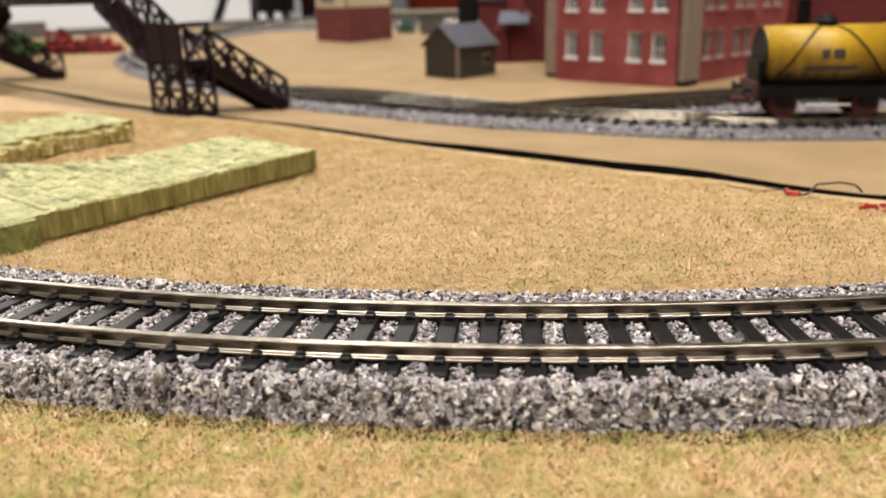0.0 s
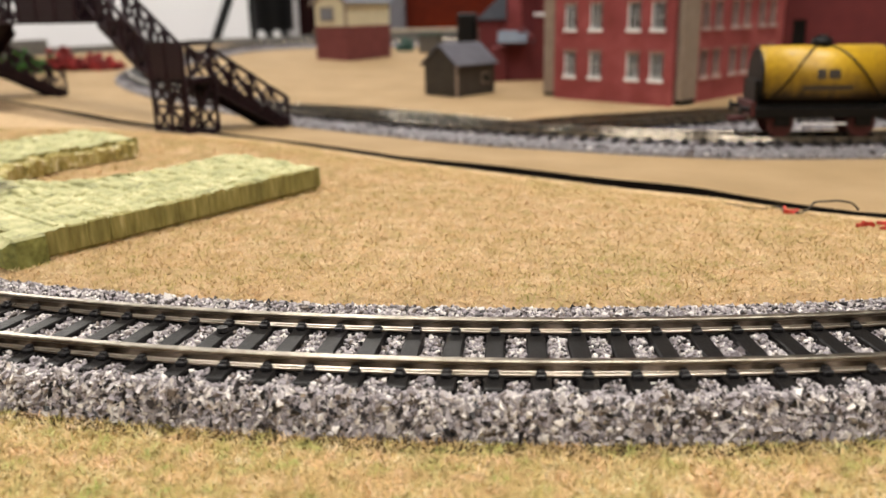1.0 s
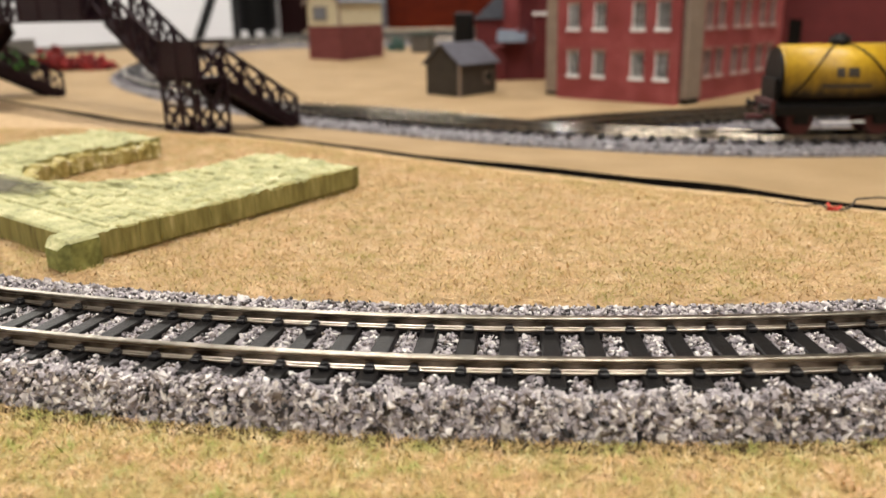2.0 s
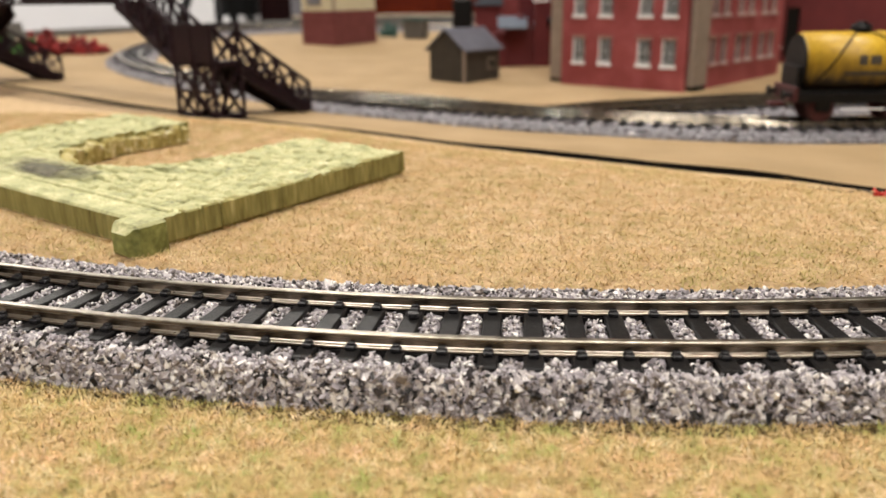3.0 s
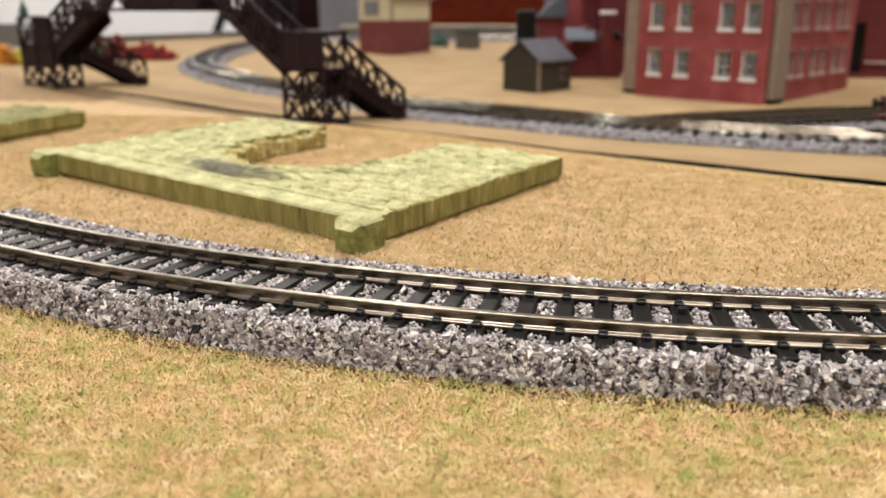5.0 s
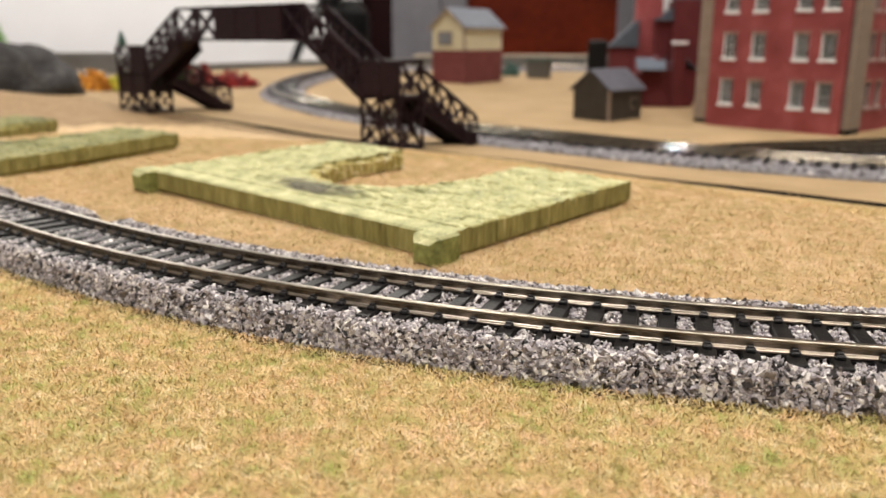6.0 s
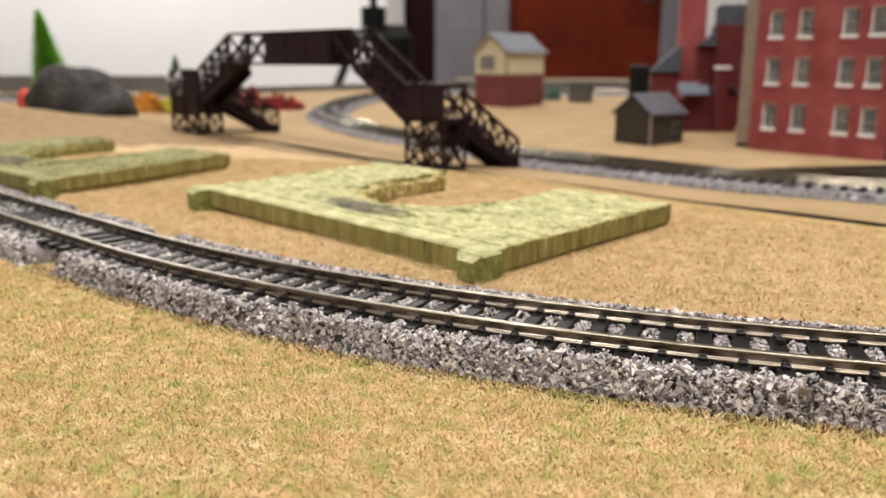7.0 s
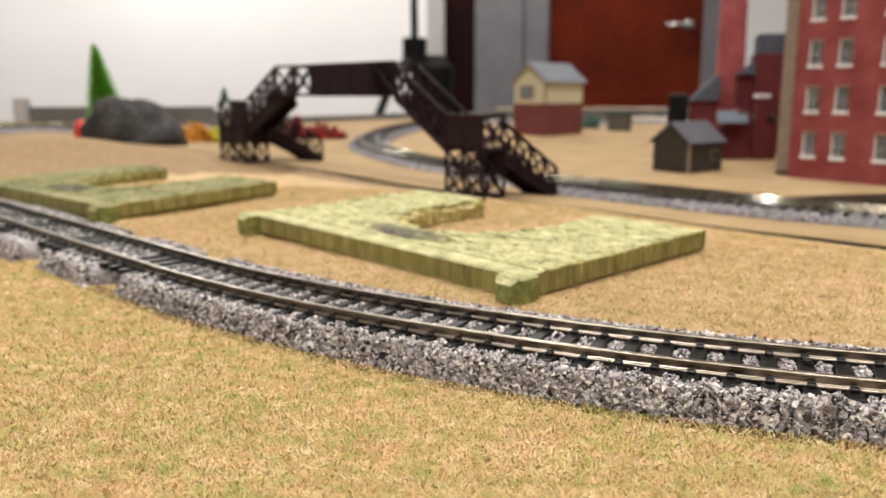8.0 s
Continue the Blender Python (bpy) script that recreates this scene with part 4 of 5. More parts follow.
THIRD = [(-0.03, 0.470), (0.022, 0.499), (0.060, 0.513), (0.102, 0.527), (0.163, 0.541), (0.30, 0.556), (0.52, 0.560)]
LOOP = [(0.00, 0.440), (0.06, 0.462), (0.102, 0.476), (0.163, 0.484), (0.30, 0.492), (0.52, 0.50)]
FAR = [(-0.60, 0.905), (-0.68, 0.862), (-0.735, 0.805), (-0.765, 0.74), (-0.775, 0.66), (-0.76, 0.56)]
rear_track(MAIN, "ballasted model main line curving round the rear board", True, 21, 270, 13000)
rear_track(SECOND, "unballasted dark siding track beside the main line", False, 22, 110, 0)
rear_track(THIRD, "unballasted dark siding in front of the brick mill", False, 23, 75, 0)
rear_track(LOOP, "grey ballasted loop between the main line and the siding", True, 24, 66, 3500, 0.0012)
rear_track(FAR, "grey ballasted model track passing behind the rock", True, 25, 50, 1500)


# ---- lattice footbridge ----
def footbridge():
    rt, lt = Vector((-0.206, 0.462, 0)), Vector((-0.419, 0.606, 0))
    d = (lt - rt).normalized()
    p = Vector((d.y, -d.x, 0))
    if p.y < 0:
        p = -p
    total = (lt - rt).length
    t = thing("footbridge", pose(0, 0, 0), "dark brown plastic lattice station footbridge over the track", "footbridge")

    def at(s, w, z):
        q = rt + d * s + p * w
        return Vector((q.x, q.y, z))

    HALF = 0.009
    z0r, z0l = mat_z(rt.x, rt.y), mat_z(lt.x, lt.y)
    FL, DK, RH = 0.0290, 0.0620, 0.021

    def lattice(name, a, b, up, bays, solid=None, posts=True, cap=True):
        """A part: bottom chord from a to b, with its top chord, posts and crossed braces on it; up is the panel's height."""
        u = Vector((0, 0, up))

        def bar(nm, p0, p1, w, h=None, on=None):
            bm = bmesh.new()
            add_bar(bm, p0, p1, w, h)
            return part(nm, bm, M_BRIDGE, on)

        g = bar(name, a, b, 0.0019, on=t)
        if cap:
            bar("top_chord", a + u, b + u, 0.0019, on=g)
        for i in range(bays + 1 if posts else 0):
            q = a.lerp(b, i / bays)
            bar("post", q, q + u, 0.0018, on=g)
        for i in range(bays):
            q, w = a.lerp(b, i / bays), a.lerp(b, (i + 1) / bays)
            if solid and solid[0] <= i < solid[1]:
                bar("panel", q + u / 2, w + u / 2, 0.0008, up, g)
                continue
            bar("brace", q, w + u, 0.0014, on=g)
            bar("brace", q + u, w, 0.0013, on=g)

    s0, s1 = 0.056, total - 0.064
    for w, nm in ((-HALF, "deck_girder"), (HALF, "deck_girder")):
        lattice(nm, at(s0, w, DK), at(s1, w, DK), RH, 6, (1, 4))
    bm = bmesh.new()
    add_bar(bm, at(s0, 0, DK), at(s1, 0, DK), 2 * HALF, 0.0015)
    part("deck", bm, M_BRIDGE, t)
    for base, z0, s, sgn in ((rt, z0r, s0, -1), (lt, z0l, s1, 1)):
        sc = 0.0 if base is rt else total
        k0, k1 = (-0.022, 0.008) if base is rt else (-0.020, 0.020)
        inner = sc + (k1 if base is rt else k0)
        fl = z0 + FL
        foot = at(sc - 0.010, 0.066, 0)
        zf = (rear_z if foot.y > edge_y(foot.x) else mat_z)(foot.x, foot.y) + 0.001
        # upper flight: strings with lattice sides and treads
        for w in (-HALF * 1.05, HALF * 1.05):
            lattice("flight_side", at(inner, w, fl), at(s + sgn * 0.0011, w, DK - 0.0006), RH * 0.95, 4)
            bm = bmesh.new()
            under, deep = (0.0014, 0.0042) if base is rt else (0.0042, 0.0085)
            add_bar(bm, at(inner, w * 0.93, fl - under), at(s, w * 0.93, DK - under), 0.0012, deep)
            part("stringer", bm, M_BRIDGE, t, "solid dark stair stringer")
        for i in range(11):
            k = (i + 0.5) / 11
            bm = bmesh.new()
            q = at(inner, 0, fl).lerp(at(s, 0, DK), k)
            add_bar(bm, q - p * HALF, q + p * HALF, 0.0048, 0.0010)
            part("tread", bm, M_BRIDGE, t)
        bm = bmesh.new()
        add_bar(bm, at(inner, 0, fl - 0.0016), at(s, 0, DK - 0.0016), 2 * HALF - 0.001, 0.0012)
        part("flight_soffit", bm, M_BRIDGE, t)
        # landing with its parapets on four braced legs
        bm = bmesh.new()
        add_bar(bm, at(sc + k0, 0, fl), at(sc + k1, 0, fl), 0.020, 0.0014)
        part("landing", bm, M_BRIDGE, t)
        lattice("parapet", at(sc + k0, -0.010, fl), at(sc + k1, -0.010, fl), RH * 0.95, 2, (0, 1) if base is lt else (0, 2))
        out = sc + (k0 if base is rt else k1)
        lattice("parapet", at(out, -0.0086, fl + 0.0003), at(out, 0.0105, fl + 0.0003), RH * 0.95, 1, posts=False)
        for w in (-0.010, 0.010):
            lattice("trestle", at(sc + k0, w, z0), at(sc + k1, w, z0), FL / 2, 2, cap=False)
            lattice("trestle", at(sc + k0, w, z0 + FL / 2), at(sc + k1, w, z0 + FL / 2), FL / 2, 2, (0, 2) if base is lt else None)
        for k in (k0, k1):
            lattice("cross_brace", at(sc + k, -0.0088, z0 + 0.0004), at(sc + k, 0.0088, z0 + 0.0004), FL - 0.001, 1, posts=False)
        # lower flight at right angles, away from the near track
        for k in (-0.020, 0.000):
            lattice("flight_side", at(sc + k, 0.010, fl), at(sc + k, 0.066, zf), RH * 0.8, 4)
            bm = bmesh.new()
            add_bar(bm, at(sc + k + 0.0004, 0.010, fl - 0.0030), at(sc + k + 0.0004, 0.064, zf + 0.0004), 0.0012, 0.0075)
            part("stringer", bm, M_BRIDGE, t, "solid dark stair stringer")
        for i in range(9):
            q = at(sc - 0.010, 0.010, fl + 0.001).lerp(at(sc - 0.010, 0.066, zf + 0.001), (i + 0.5) / 9)
            bm = bmesh.new()
            add_box(bm, (-0.0095, -0.0030, -0.0030), (0.0095, 0.0030, 0.0004), 0, Matrix.Translation(q) @ pose(0, 0, 0, 0, 0, math.degrees(math.atan2(d.y, d.x))))
            part("tread", bm, M_BRIDGE, t)
        bm = bmesh.new()
        add_bar(bm, at(sc - 0.010, 0.010, fl), at(sc - 0.010, 0.066, zf), 0.020, 0.0020)
        part("flight_slab", bm, M_BRIDGE, t)

    bm = bmesh.new()
    q = at(total + 0.006, -0.013, z0l + FL + RH * 0.95)
    add_tube(bm, q, q + Vector((0, 0, 0.004)), 0.0022, 0.0034, 10)
    add_tube(bm, q + Vector((0, 0, 0.004)), q + Vector((0, 0, 0.0125)), 0.0034, 0.0003, 10)
    part("lamp_finial", bm, M_GREENPAINT, t, "dark green pointed finial")


footbridge()


# ---- brick mill ----
def grid_plate(xs, zs, solid, y0, y1, m):
    """One connected plate of the solid cells (i, j) of a grid."""
    bm = bmesh.new()
    v = {}

    def vert(i, k, y):
        if (i, k, y) not in v:
            v[i, k, y] = bm.verts.new(m @ Vector((xs[i], y, zs[k])))
        return v[i, k, y]

    nx, nz = len(xs) - 1, len(zs) - 1
    full = {(i, k) for i in range(nx) for k in range(nz) if solid(i, k)}
    for i, k in full:
        bm.faces.new([vert(*q, y0) for q in ((i, k), (i + 1, k), (i + 1, k + 1), (i, k + 1))])
        bm.faces.new([vert(*q, y1) for q in ((i, k), (i, k + 1), (i + 1, k + 1), (i + 1, k))])
        for di, dk, p, q in ((-1, 0, (i, k), (i, k + 1)), (1, 0, (i + 1, k), (i + 1, k + 1)), (0, -1, (i, k), (i + 1, k)), (0, 1, (i, k + 1), (i + 1, k + 1))):
            if (i + di, k + dk) not in full:
                bm.faces.new((vert(*p, y0), vert(*q, y0), vert(*q, y1), vert(*p, y1)))
    return bm


def wall_windows(t, m, width, height, cols, rows, first, pitch_z, w, h, mat, trim):
    """A wall from x = 0 to width along m, 4 mm thick, with window openings let through it; each window is a part with frame and pane."""
    cuts = sorted({0.0, width, *[c - w / 2 for c in cols], *[c + w / 2 for c in cols]})
    levels = sorted({0.0, height, *[first + i * pitch_z for i in range(rows)], *[first + i * pitch_z + h for i in range(rows)]})
    bm = bmesh.new()
    for a, b in zip(cuts, cuts[1:]):
        for lo, hi in zip(levels, levels[1:]):
            cx, cz = (a + b) / 2, (lo + hi) / 2
            hole = any(abs(cx - c) < w / 2 for c in cols) and any(0 < cz - (first + i * pitch_z) < h for i in range(rows))
            if not hole:
                add_box(bm, (a, 0, lo), (b, 0.004, hi), 0, m)
    bmesh.ops.remove_doubles(bm, verts=bm.verts[:], dist=1e-6)
    part("wall", bm, mat, t)
    for c in cols:
        for i in range(rows):
            z = first + i * pitch_z
            x0, x1, k = c - w / 2, c + w / 2, 0.00045
            xs, zs = [x0, x0 + 2.4 * k], [z, z + k]
            for g in (1 / 3, 2 / 3):
                xs += [x0 + 2.4 * k + g * (w - 3.4 * k) - 0.00007, x0 + 2.4 * k + g * (w - 3.4 * k) + 0.00007]
            for g in (0.25, 0.5, 0.75):
                tk = 0.0002 if g == 0.5 else 0.00007
                zs += [z + g * h - tk, z + g * h + tk]
            xs, zs = xs + [x1 - k, x1], zs + [z + h - k, z + h]
            win = part("window", grid_plate(xs, zs, lambda p, q: p % 2 == 0 or q % 2 == 0, 0.0004, 0.0016, m), trim, t, "small-paned sash window with painted frame")
            part("sill", box((x0 - 0.0006, -0.0014, z - 0.0010), (x1 + 0.0006, 0.002, z + 0.0016), 0, m), trim, win, "painted window sill")
            bm = bmesh.new()
            lo = [bm.verts.new(m @ Vector((x, y, z + h))) for x, y in ((c - w / 2, -0.0009), (c + w / 2, -0.0009), (c + w / 2, 0.001), (c - w / 2, 0.001))]
            hi = [bm.verts.new(m @ Vector((x, y, z + h + 0.0020))) for x, y in ((c - w / 2 - 0.0017, -0.0009), (c + w / 2 + 0.0017, -0.0009), (c + w / 2 + 0.0017, 0.001), (c - w / 2 - 0.0017, 0.001))]
            bm.faces.new(lo[::-1])
            bm.faces.new(hi)
            for g in range(4):
                bm.faces.new((lo[g], lo[(g + 1) % 4], hi[(g + 1) % 4], hi[g]))
            part("lintel", bm, M_LINTEL, win, "flared pinkish brick lintel")
            part("pane", box((c - w / 2 + 0.0002, 0.0018, z + 0.0002), (c + w / 2 - 0.0002, 0.0022, z + h - 0.0002), 0, m), M_PANE, win, "dark grey window glass")


def frame_on(a, b, z):
    """A pose whose x runs from a to b and whose y points into the building behind it."""
    a, b = Vector((*a, z)), Vector((*b, z))
    x = (b - a).normalized()
    y = Vector((-x.y, x.x, 0))
    m = Matrix(((x.x, y.x, 0, a.x), (x.y, y.y, 0, a.y), (0, 0, 1, a.z), (0, 0, 0, 1)))
    return m, (b - a).length


def mill():
    z = -0.0055
    a, b = (0.028, 0.663), (0.1035, 0.589)
    H = 0.224
    t = thing("brick_mill", pose(0, 0, 0), "tall red brick mill building with white sash windows and stone corners", "mill building")
    m, w = frame_on(a, b, z)
    cols = [w * k for k in (0.14, 0.367, 0.686, 0.877)]
    wall_windows(t, m, w, H, cols, 6, 0.0176, 0.0352, 0.0112, 0.0194, M_BRICK, M_WHITE)
    dirx = Vector((b[0] - a[0], b[1] - a[1], 0)).normalized()
    side = Vector((-dirx.y, dirx.x, 0))
    c = (b[0] + side.x * 0.029, b[1] + side.y * 0.029)
    e = (c[0] + side.x * 0.135, c[1] + side.y * 0.135)
    m2, w2 = frame_on(c, e, z)
    # shade of this side painted in: pinkish trim in place of white
    wall_windows(t, m2, w2, H, [w2 * k for k in (0.10, 0.235, 0.42, 0.555, 0.74, 0.875)], 6, 0.0176, 0.0352, 0.0112, 0.0194, M_BRICK, M_TRIM_PINK)
    # corner pilasters of grey stone round the returns, each on a dark plinth block
    for lo, hi in ((-0.017, 0.0005), (w - 0.0005, w + 0.004)):
        part("corner_pilaster", box((lo, 0.006, 0.004), (hi, 0.028, H), 0.0004, m), M_STONE_TRIM, t, "grey stone corner pilaster")
        part("pilaster_foot", box((lo - 0.001, 0.008, 0.0), (hi + 0.001, 0.024, 0.0044), 0.0004, m), M_BLACK, t, "black plinth block")
    part("wall", box((-0.003, 0.166, 0), (w - 0.001, 0.170, H), 0, m), M_BRICK, t)
    part("wall", box((-0.004, 0.004, 0), (0.0, 0.166, H), 0, m), M_BRICK, t)
    part("roof", box((-0.008, -0.001, H), (w + 0.006, 0.171, H + 0.004), 0.0005, m), M_SLATE, t)


mill()


def hut():
    z = -0.0048
    m, w = frame_on((-0.0782, 0.695), (-0.0507, 0.670), z)
    t = thing("timber_hut", m, "small dark brown timber lineside hut with a grey pitched roof", "hut")
    L, E, R = 0.046, 0.0275, 0.042
    bm = bmesh.new()
    add_prism(bm, [(0, 0), (w, 0), (w, E), (w / 2, R), (0, E)], 0.0, L, pose(0, 0, 0, 0, 0, 90) @ Matrix.Diagonal((1, -1, 1, 1)))
    part("wall", bm, M_HUT, t)
    for i in range(12):
        x = L * (i + 0.5) / 12
        part("board", box((w, x - L / 24 + 0.0002, 0), (w + 0.0005, x + L / 24 - 0.0002, E), 0.0001), M_HUT, t)
    for i in range(9):
        x = w * (i + 0.5) / 9
        part("board", box((x - w / 18 + 0.0002, -0.0005, 0), (x + w / 18 - 0.0002, 0.0, E + (R - E) * (1 - abs(x - w / 2) / (w / 2)) * 0.9), 0.0001), M_HUT, t)
    for s in (0, 1):
        bm = bmesh.new()
        y0, y1 = (w / 2, -0.003) if s == 0 else (w / 2, w + 0.003)
        zz = E - 0.003 * (R - E) / (w / 2)
        add_prism(bm, [(y0, R), (y1, zz), (y1, zz + 0.0012), (y0, R + 0.0014)], -0.003, L + 0.003, pose(0, 0, 0, 0, 0, 90) @ Matrix.Diagonal((1, -1, 1, 1)))
        part("roof_slope", bm, M_SLATE_DARK, t, "slate-grey roof slope")
    win = part("window", box((w + 0.0002, 0.030, 0.010), (w + 0.0009, 0.039, 0.019), 0.0002), M_STONE_TRIM, t)
    part("pane", box((w + 0.0008, 0.031, 0.011), (w + 0.0011, 0.038, 0.018)), M_PANE, win)
    part("corner_post", box((w - 0.0008, -0.001, 0), (w + 0.001, 0.0008, E)), M_STONE_TRIM, t)


hut()


def brick_block(t, m, lo, hi, mat=None, name="wall"):
    return part(name, box(lo, hi, 0.0004, m), mat or M_BRICK_DARK, t)


def gable_roof(t, m, x0, x1, y0, y1, z, rise, mat, along="x"):
    """Two roof slopes with a little overhang over the footprint."""
    for s in (0, 1):
        bm = bmesh.new()
        if along == "x":
            c = (y0 + y1) / 2
            e = y0 - 0.002 if s == 0 else y1 + 0.002
            add_prism(bm, [(c, z + rise), (e, z - 0.001), (e, z + 0.0006), (c, z + rise + 0.0018)], x0 - 0.002, x1 + 0.002, m)
        else:
            c = (x0 + x1) / 2
            e = x0 - 0.002 if s == 0 else x1 + 0.002
            add_prism(bm, [(c, z + rise), (e, z - 0.001), (e, z + 0.0006), (c, z + rise + 0.0018)], y0 - 0.002, y1 + 0.002,
                      m @ Matrix(((0, 1, 0, 0), (1, 0, 0, 0), (0, 0, 1, 0), (0, 0, 0, 1))))
        part("roof_slope", bm, mat, t, "blue-grey slate roof slope")


def boiler_house():
    """A cluster of dark brick buildings with a tall chimney, behind the hut."""
    m = pose(-0.0078, 0.790, -0.0013, 0, 0, -4) @ Matrix.Scale(1.055, 4)
    swap = Matrix(((0, 1, 0, 0), (1, 0, 0, 0), (0, 0, 1, 0), (0, 0, 0, 1)))
    t = thing("boiler_house", pose(0, 0, 0), "dark red brick boiler house with slate roofs and chimney", "factory building")
    brick_block(t, m, (0.0, 0.0, 0), (0.046, 0.05, 0.034))
    bm = bmesh.new()
    add_prism(bm, [(0.0, 0.034), (0.030, 0.034), (0.015, 0.046)], 0.0, 0.05, m @ Matrix(((0, 1, 0, 0), (1, 0, 0, 0), (0, 0, 1, 0), (0, 0, 0, 1))))
    part("gable", bm, M_BRICK_DARK, t)
    part("roof_slope", box((-0.006, -0.004, 0.030), (0.020, 0.02, 0.0315), 0.0003, m @ pose(0, 0, 0.0075, 24)), M_TANKBLUE, t, "blue-grey slate roof slope")
    gable_roof(t, m, 0.026, 0.046, 0.0, 0.05, 0.034, 0.010, M_TANKBLUE, "y")
    brick_block(t, m, (0.030, 0.05, 0), (0.056, 0.11, 0.097))
    brick_block(t, m, (0.014, 0.056, 0), (0.030, 0.11, 0.078))
    part("water_tank", box((0.032, 0.056, 0.097), (0.057, 0.10, 0.116), 0.0006, m), M_TANKBLUE, t, "blue-grey rectangular water tank")
    part("roof_slope", box((0.013, 0.050, 0.078), (0.032, 0.112, 0.080), 0.0003, m), M_TANKBLUE, t)
    # chimney, tapering
    bm = bmesh.new()
    q = m @ Vector((0.0085, 0.078, 0))
    bmesh.ops.create_cone(bm, cap_ends=True, segments=4, radius1=0.0205, radius2=0.0160, depth=0.26, matrix=Matrix.Translation((q.x, q.y, 0.13)) @ pose(0, 0, 0, 0, 0, 41))
    part("chimney", bm, M_BRICK, t, "tall tapering red brick chimney")
    brick_block(t, m, (-0.028, 0.06, 0), (-0.004, 0.10, 0.053))
    bm = bmesh.new()
    add_prism(bm, [(-0.030, 0.0532), (-0.001, 0.0532), (-0.001, 0.0800)], 0.056, 0.102, m @ swap)
    part("roof_slope", bm, M_TANKBLUE, t, "dark slate lean-to roof rising to the chimney")
    bm = bmesh.new()
    add_prism(bm, [(0.0175, 0.0802), (0.0296, 0.0802), (0.0296, 0.0905)], 0.052, 0.110, m @ swap)
    part("roof_slope", bm, M_TANKBLUE, t, "blue-grey slate roof slope")
    brick_block(t, m, (0.0265, -0.003, 0), (0.0375, 0.012, 0.056), name="flue")
    part("flue_cap", box((0.0255, -0.004, 0.056), (0.0385, 0.013, 0.059), 0.0003, m), M_WHITE, t, "pale flue capping")
    part("coal_bunker", box((-0.012, -0.006, 0), (0.001, 0.012, 0.030), 0.0004, m), M_BRICK_DARK, t)
    part("oil_tank", box((-0.049, 0.062, 0.0), (-0.030, 0.082, 0.060), 0.002, m), M_BLACK, t, "black upright tank")


boiler_house()


def signal_box():
    z = rear_z(-0.193, 0.990)
    m, w = frame_on((-0.237, 1.045), (-0.194, 1.022), z)
    t = thing("signal_box", m, "signal box with red brick base, cream upper storey and grey roof", "signal box")
    L, B, E, R = 0.096, 0.0425, 0.0725, 0.0935
    part("brick_base", box((0, 0, 0), (w, L, B), 0.0006), M_BRICK_PALE, t)
    part("cabin", box((0.0005, 0.0005, B), (w - 0.0005, L - 0.0005, E), 0.0004), M_CREAM, t, "cream painted boarded cabin")
    swap = Matrix(((0, 1, 0, 0), (1, 0, 0, 0), (0, 0, 1, 0), (0, 0, 0, 1)))
    for y0, y1 in ((0.0005, 0.002), (L - 0.002, L - 0.0005)):
        bm = bmesh.new()
        add_prism(bm, [(0.0005, E), (w - 0.0005, E), (w / 2, R - 0.001)], y0, y1, swap)
        part("gable", bm, M_CREAM, t)
    for s in (0, 1):
        bm = bmesh.new()
        e = -0.004 if s == 0 else w + 0.004
        zz = E - 0.004 * (R - E) / (w / 2)
        add_prism(bm, [(w / 2, R), (e, zz), (e, zz + 0.0016), (w / 2, R + 0.002)], -0.004, L + 0.004, swap)
        part("roof_slope", bm, M_SLATE, t, "pale blue-grey slate roof slope")
    for s in (0, 1):
        bm = bmesh.new()
        e = -0.004 if s == 0 else w + 0.004
        zz = E - 0.004 * (R - E) / (w / 2)
        add_prism(bm, [(w / 2, R - 0.003), (e, zz - 0.003), (e, zz), (w / 2, R)], -0.0048, -0.0040, swap)
        part("barge_board", bm, M_STONE_TRIM, t, "grey-brown barge board")
    win = part("window", box((0.009, -0.0008, 0.048), (0.031, 0.0003, 0.066), 0.0003), M_STONE_TRIM, t)
    part("pane", box((0.011, -0.0011, 0.050), (0.029, -0.0006, 0.064)), M_SLATE, win, "pale grey window glass")
    part("corner_post", box((w - 0.0015, -0.001, B), (w + 0.001, 0.0012, E)), M_STONE_TRIM, t)


signal_box()


def back_factory():
    """A long dark brick works at the back of the rear board, beyond the mill."""
    z = -0.002
    m, w = frame_on((0.228, 0.799), (0.65, 0.72), z)
    t = thing("brick_works", m, "long dark red brick works with an arched doorway and slate roof", "factory building")
    bm = bmesh.new()
    for a, b in ((0.0, 0.032), (0.044, w)):
        add_box(bm, (a, 0, 0), (b, 0.006, 0.115))
    add_box(bm, (0.032, 0, 0.052), (0.044, 0.006, 0.115))
    part("wall", bm, M_BRICK_DARK, t)
    part("wall", box((0.0, 0.006, 0), (w, 0.11, 0.112)), M_BRICK_DARK, t)
    part("doorway", box((0.032, 0.003, 0), (0.044, 0.0058, 0.052)), M_BLACK, t, "dark arched doorway")
    part("plinth", box((-0.001, -0.003, 0), (w, 0.0, 0.006), 0.0004), M_BRICK_DARK, t)
    part("string_course", box((-0.001, -0.003, 0.0145), (0.03, 0.0, 0.0165), 0.0003), M_TRIM_PINK, t, "pale stone string course")
    part("string_course", box((0.046, -0.003, 0.0145), (w, 0.0, 0.0165), 0.0003), M_TRIM_PINK, t, "pale stone string course")
    part("roof", box((-0.003, -0.004, 0.115), (w, 0.115, 0.119), 0.0006), M_SLATE, t)


back_factory()


